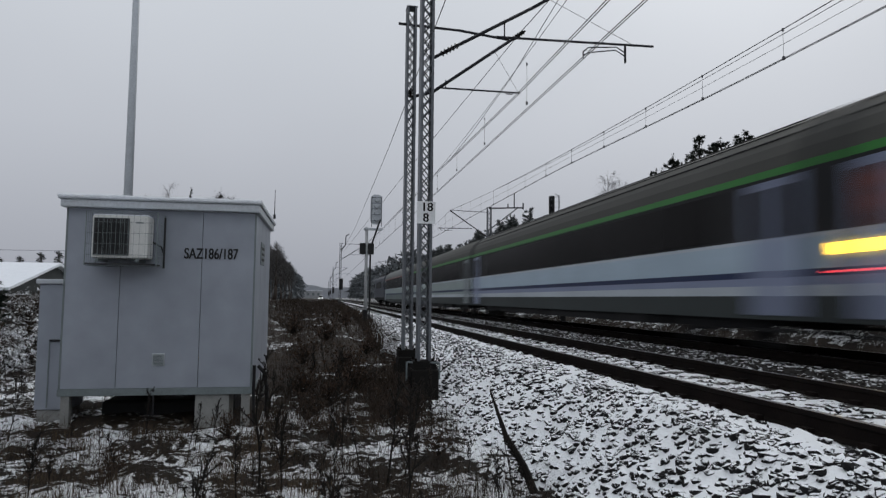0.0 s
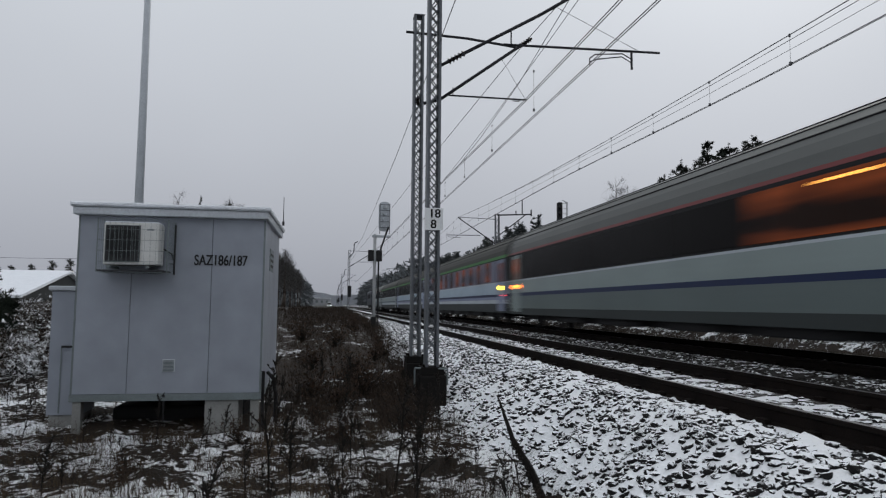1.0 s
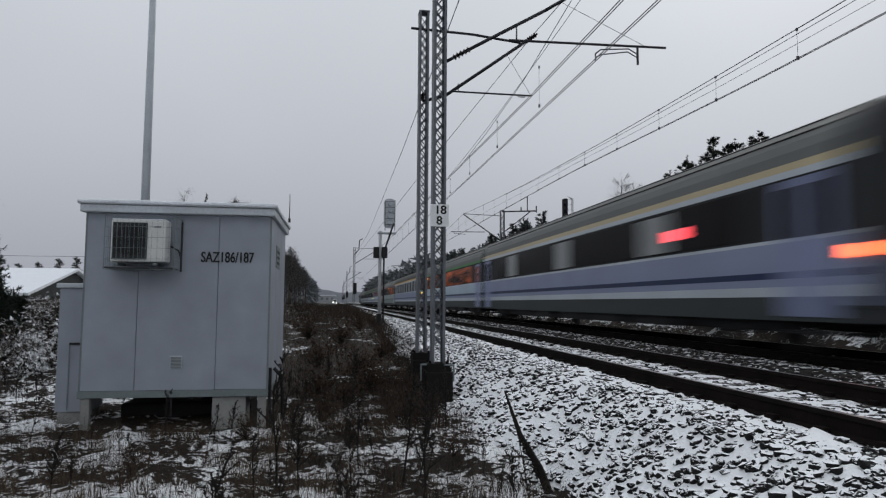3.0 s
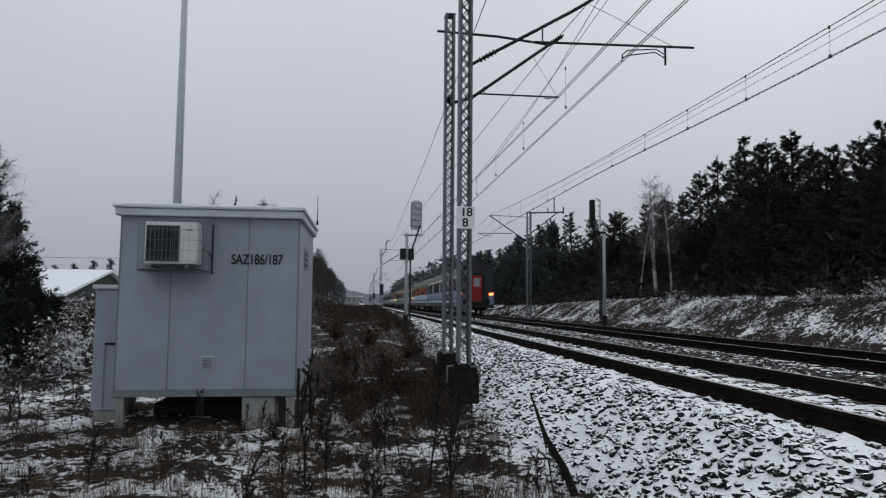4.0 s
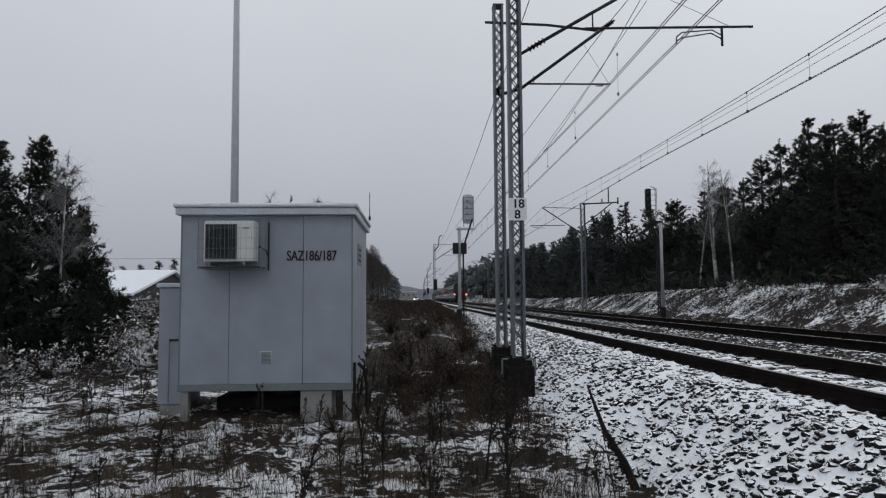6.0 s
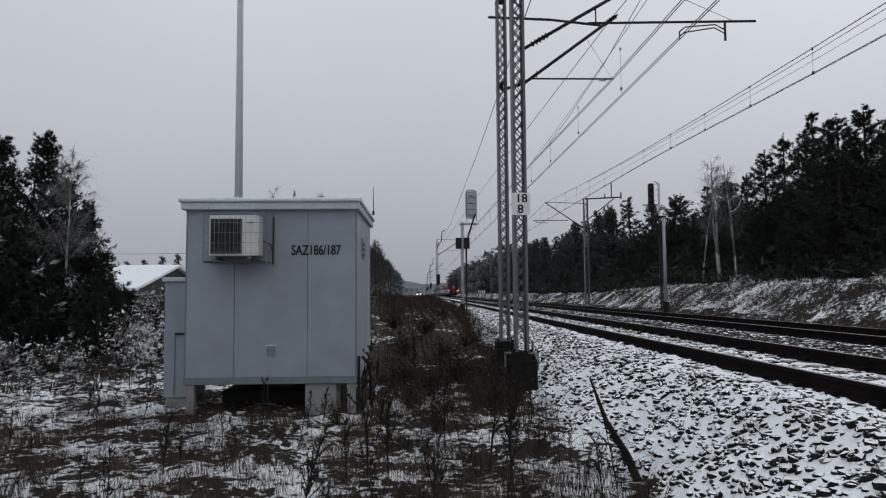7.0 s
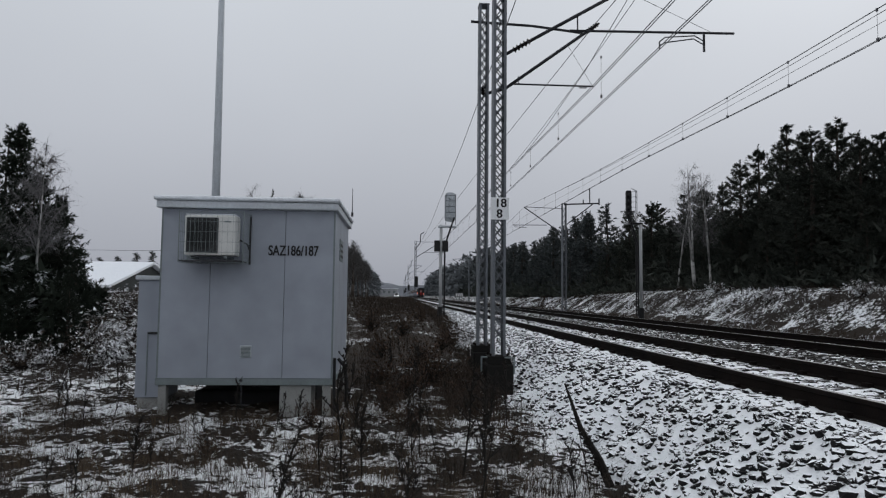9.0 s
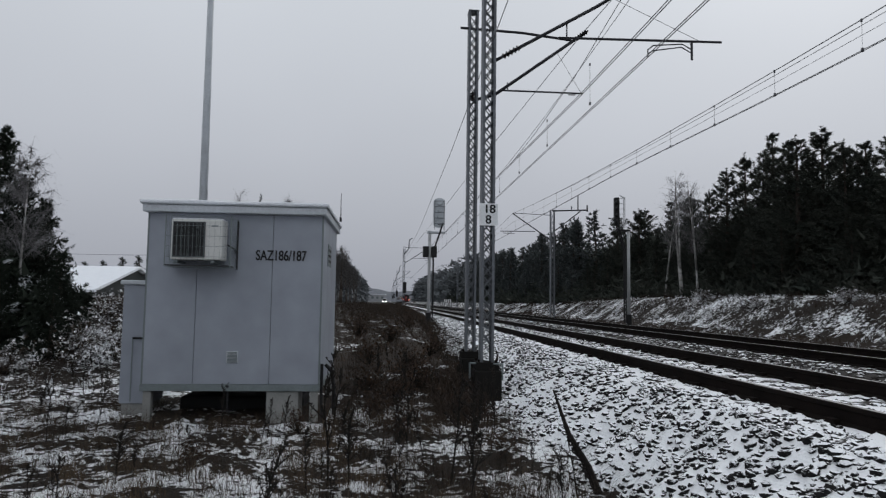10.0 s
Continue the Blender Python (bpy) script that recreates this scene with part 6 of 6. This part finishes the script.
def build_far_things():
    t = empty("distant_building", pose(-7.5, 430, 0))
    part("wall", box(bmn(), -7.5, 0, -1, 6.5, 12, 4.9, 0.05), M_MISTWALL, t)
    part("roof", box(bmn(), -7.8, -0.3, 4.903, 6.8, 12.3, 5.3, 0.05), M_SNOW, t, "flat snowy roof")
    for i in range(4):
        part("window", box(bmn(), -6 + i * 3.2, -0.05, 2.2, -4.6 + i * 3.2, -0.003, 3.6), M_FRAME, t)
    tagged(t, "pale flat-roofed building far down the line", "building")
    v = empty("white_van", pose(-1.2, 300, -0.2))
    part("body", box(bmn(), -0.95, 0, 0.35, 0.95, 4.6, 2.1, 0.12), M_WHITE, v)
    part("windscreen", box(bmn(), -0.8, -0.02, 1.25, 0.8, -0.004, 1.9, 0.004), GL_DARK, v)
    for s in (-1, 1):
        part("headlight", box(bmn(), s * 0.7 - 0.14, -0.04, 0.7, s * 0.7 + 0.14, -0.004, 0.9, 0.01), G_HEAD, v, "glowing headlight")
        for y in (0.8, 3.7):
            part("wheel", rod(bmn(), (s * 0.78, y, 0.33), (s * 0.97, y, 0.33), 0.33, n=16), M_BLACK, v)
    tagged(v, "white van with headlights on, far down the line", "van")
    w = empty("striped_board", pose(12.5, 139, -0.35))
    part("panel", box(bmn(), -0.03, -9, 1.0, 0.03, 9, 1.75), M_BLACK, w, "dark board")
    for i in range(4):
        bm = box(bmn(), -0.045, -1.4, 1.05, -0.032, 1.0, 1.7)
        for vv in bm.verts:
            vv.co.y += (vv.co.z - 1.3) * 2.2 - 6.6 + i * 4.4
        part("stripe", bm, M_WHITE, w)
    for y in (-8, 0, 8):
        part("post", rod(bmn(), (0.06, y, -0.3), (0.06, y, 1.7), 0.05), M_MAST, w)
    tagged(w, "low dark barrier board with slanting white stripes", "board")


build_far_things()


def motions():
    times = [0, 1 / 30, 0.1, 0.2] + [0.5 * k for k in range(1, 20)] + [9.8, 9.9, 10 - 1 / 30, 10]
    for thing, y0 in C:
        walk(thing, [(t, pose(TF, y0 + SPEED * t, 0)) for t in times])


motions()
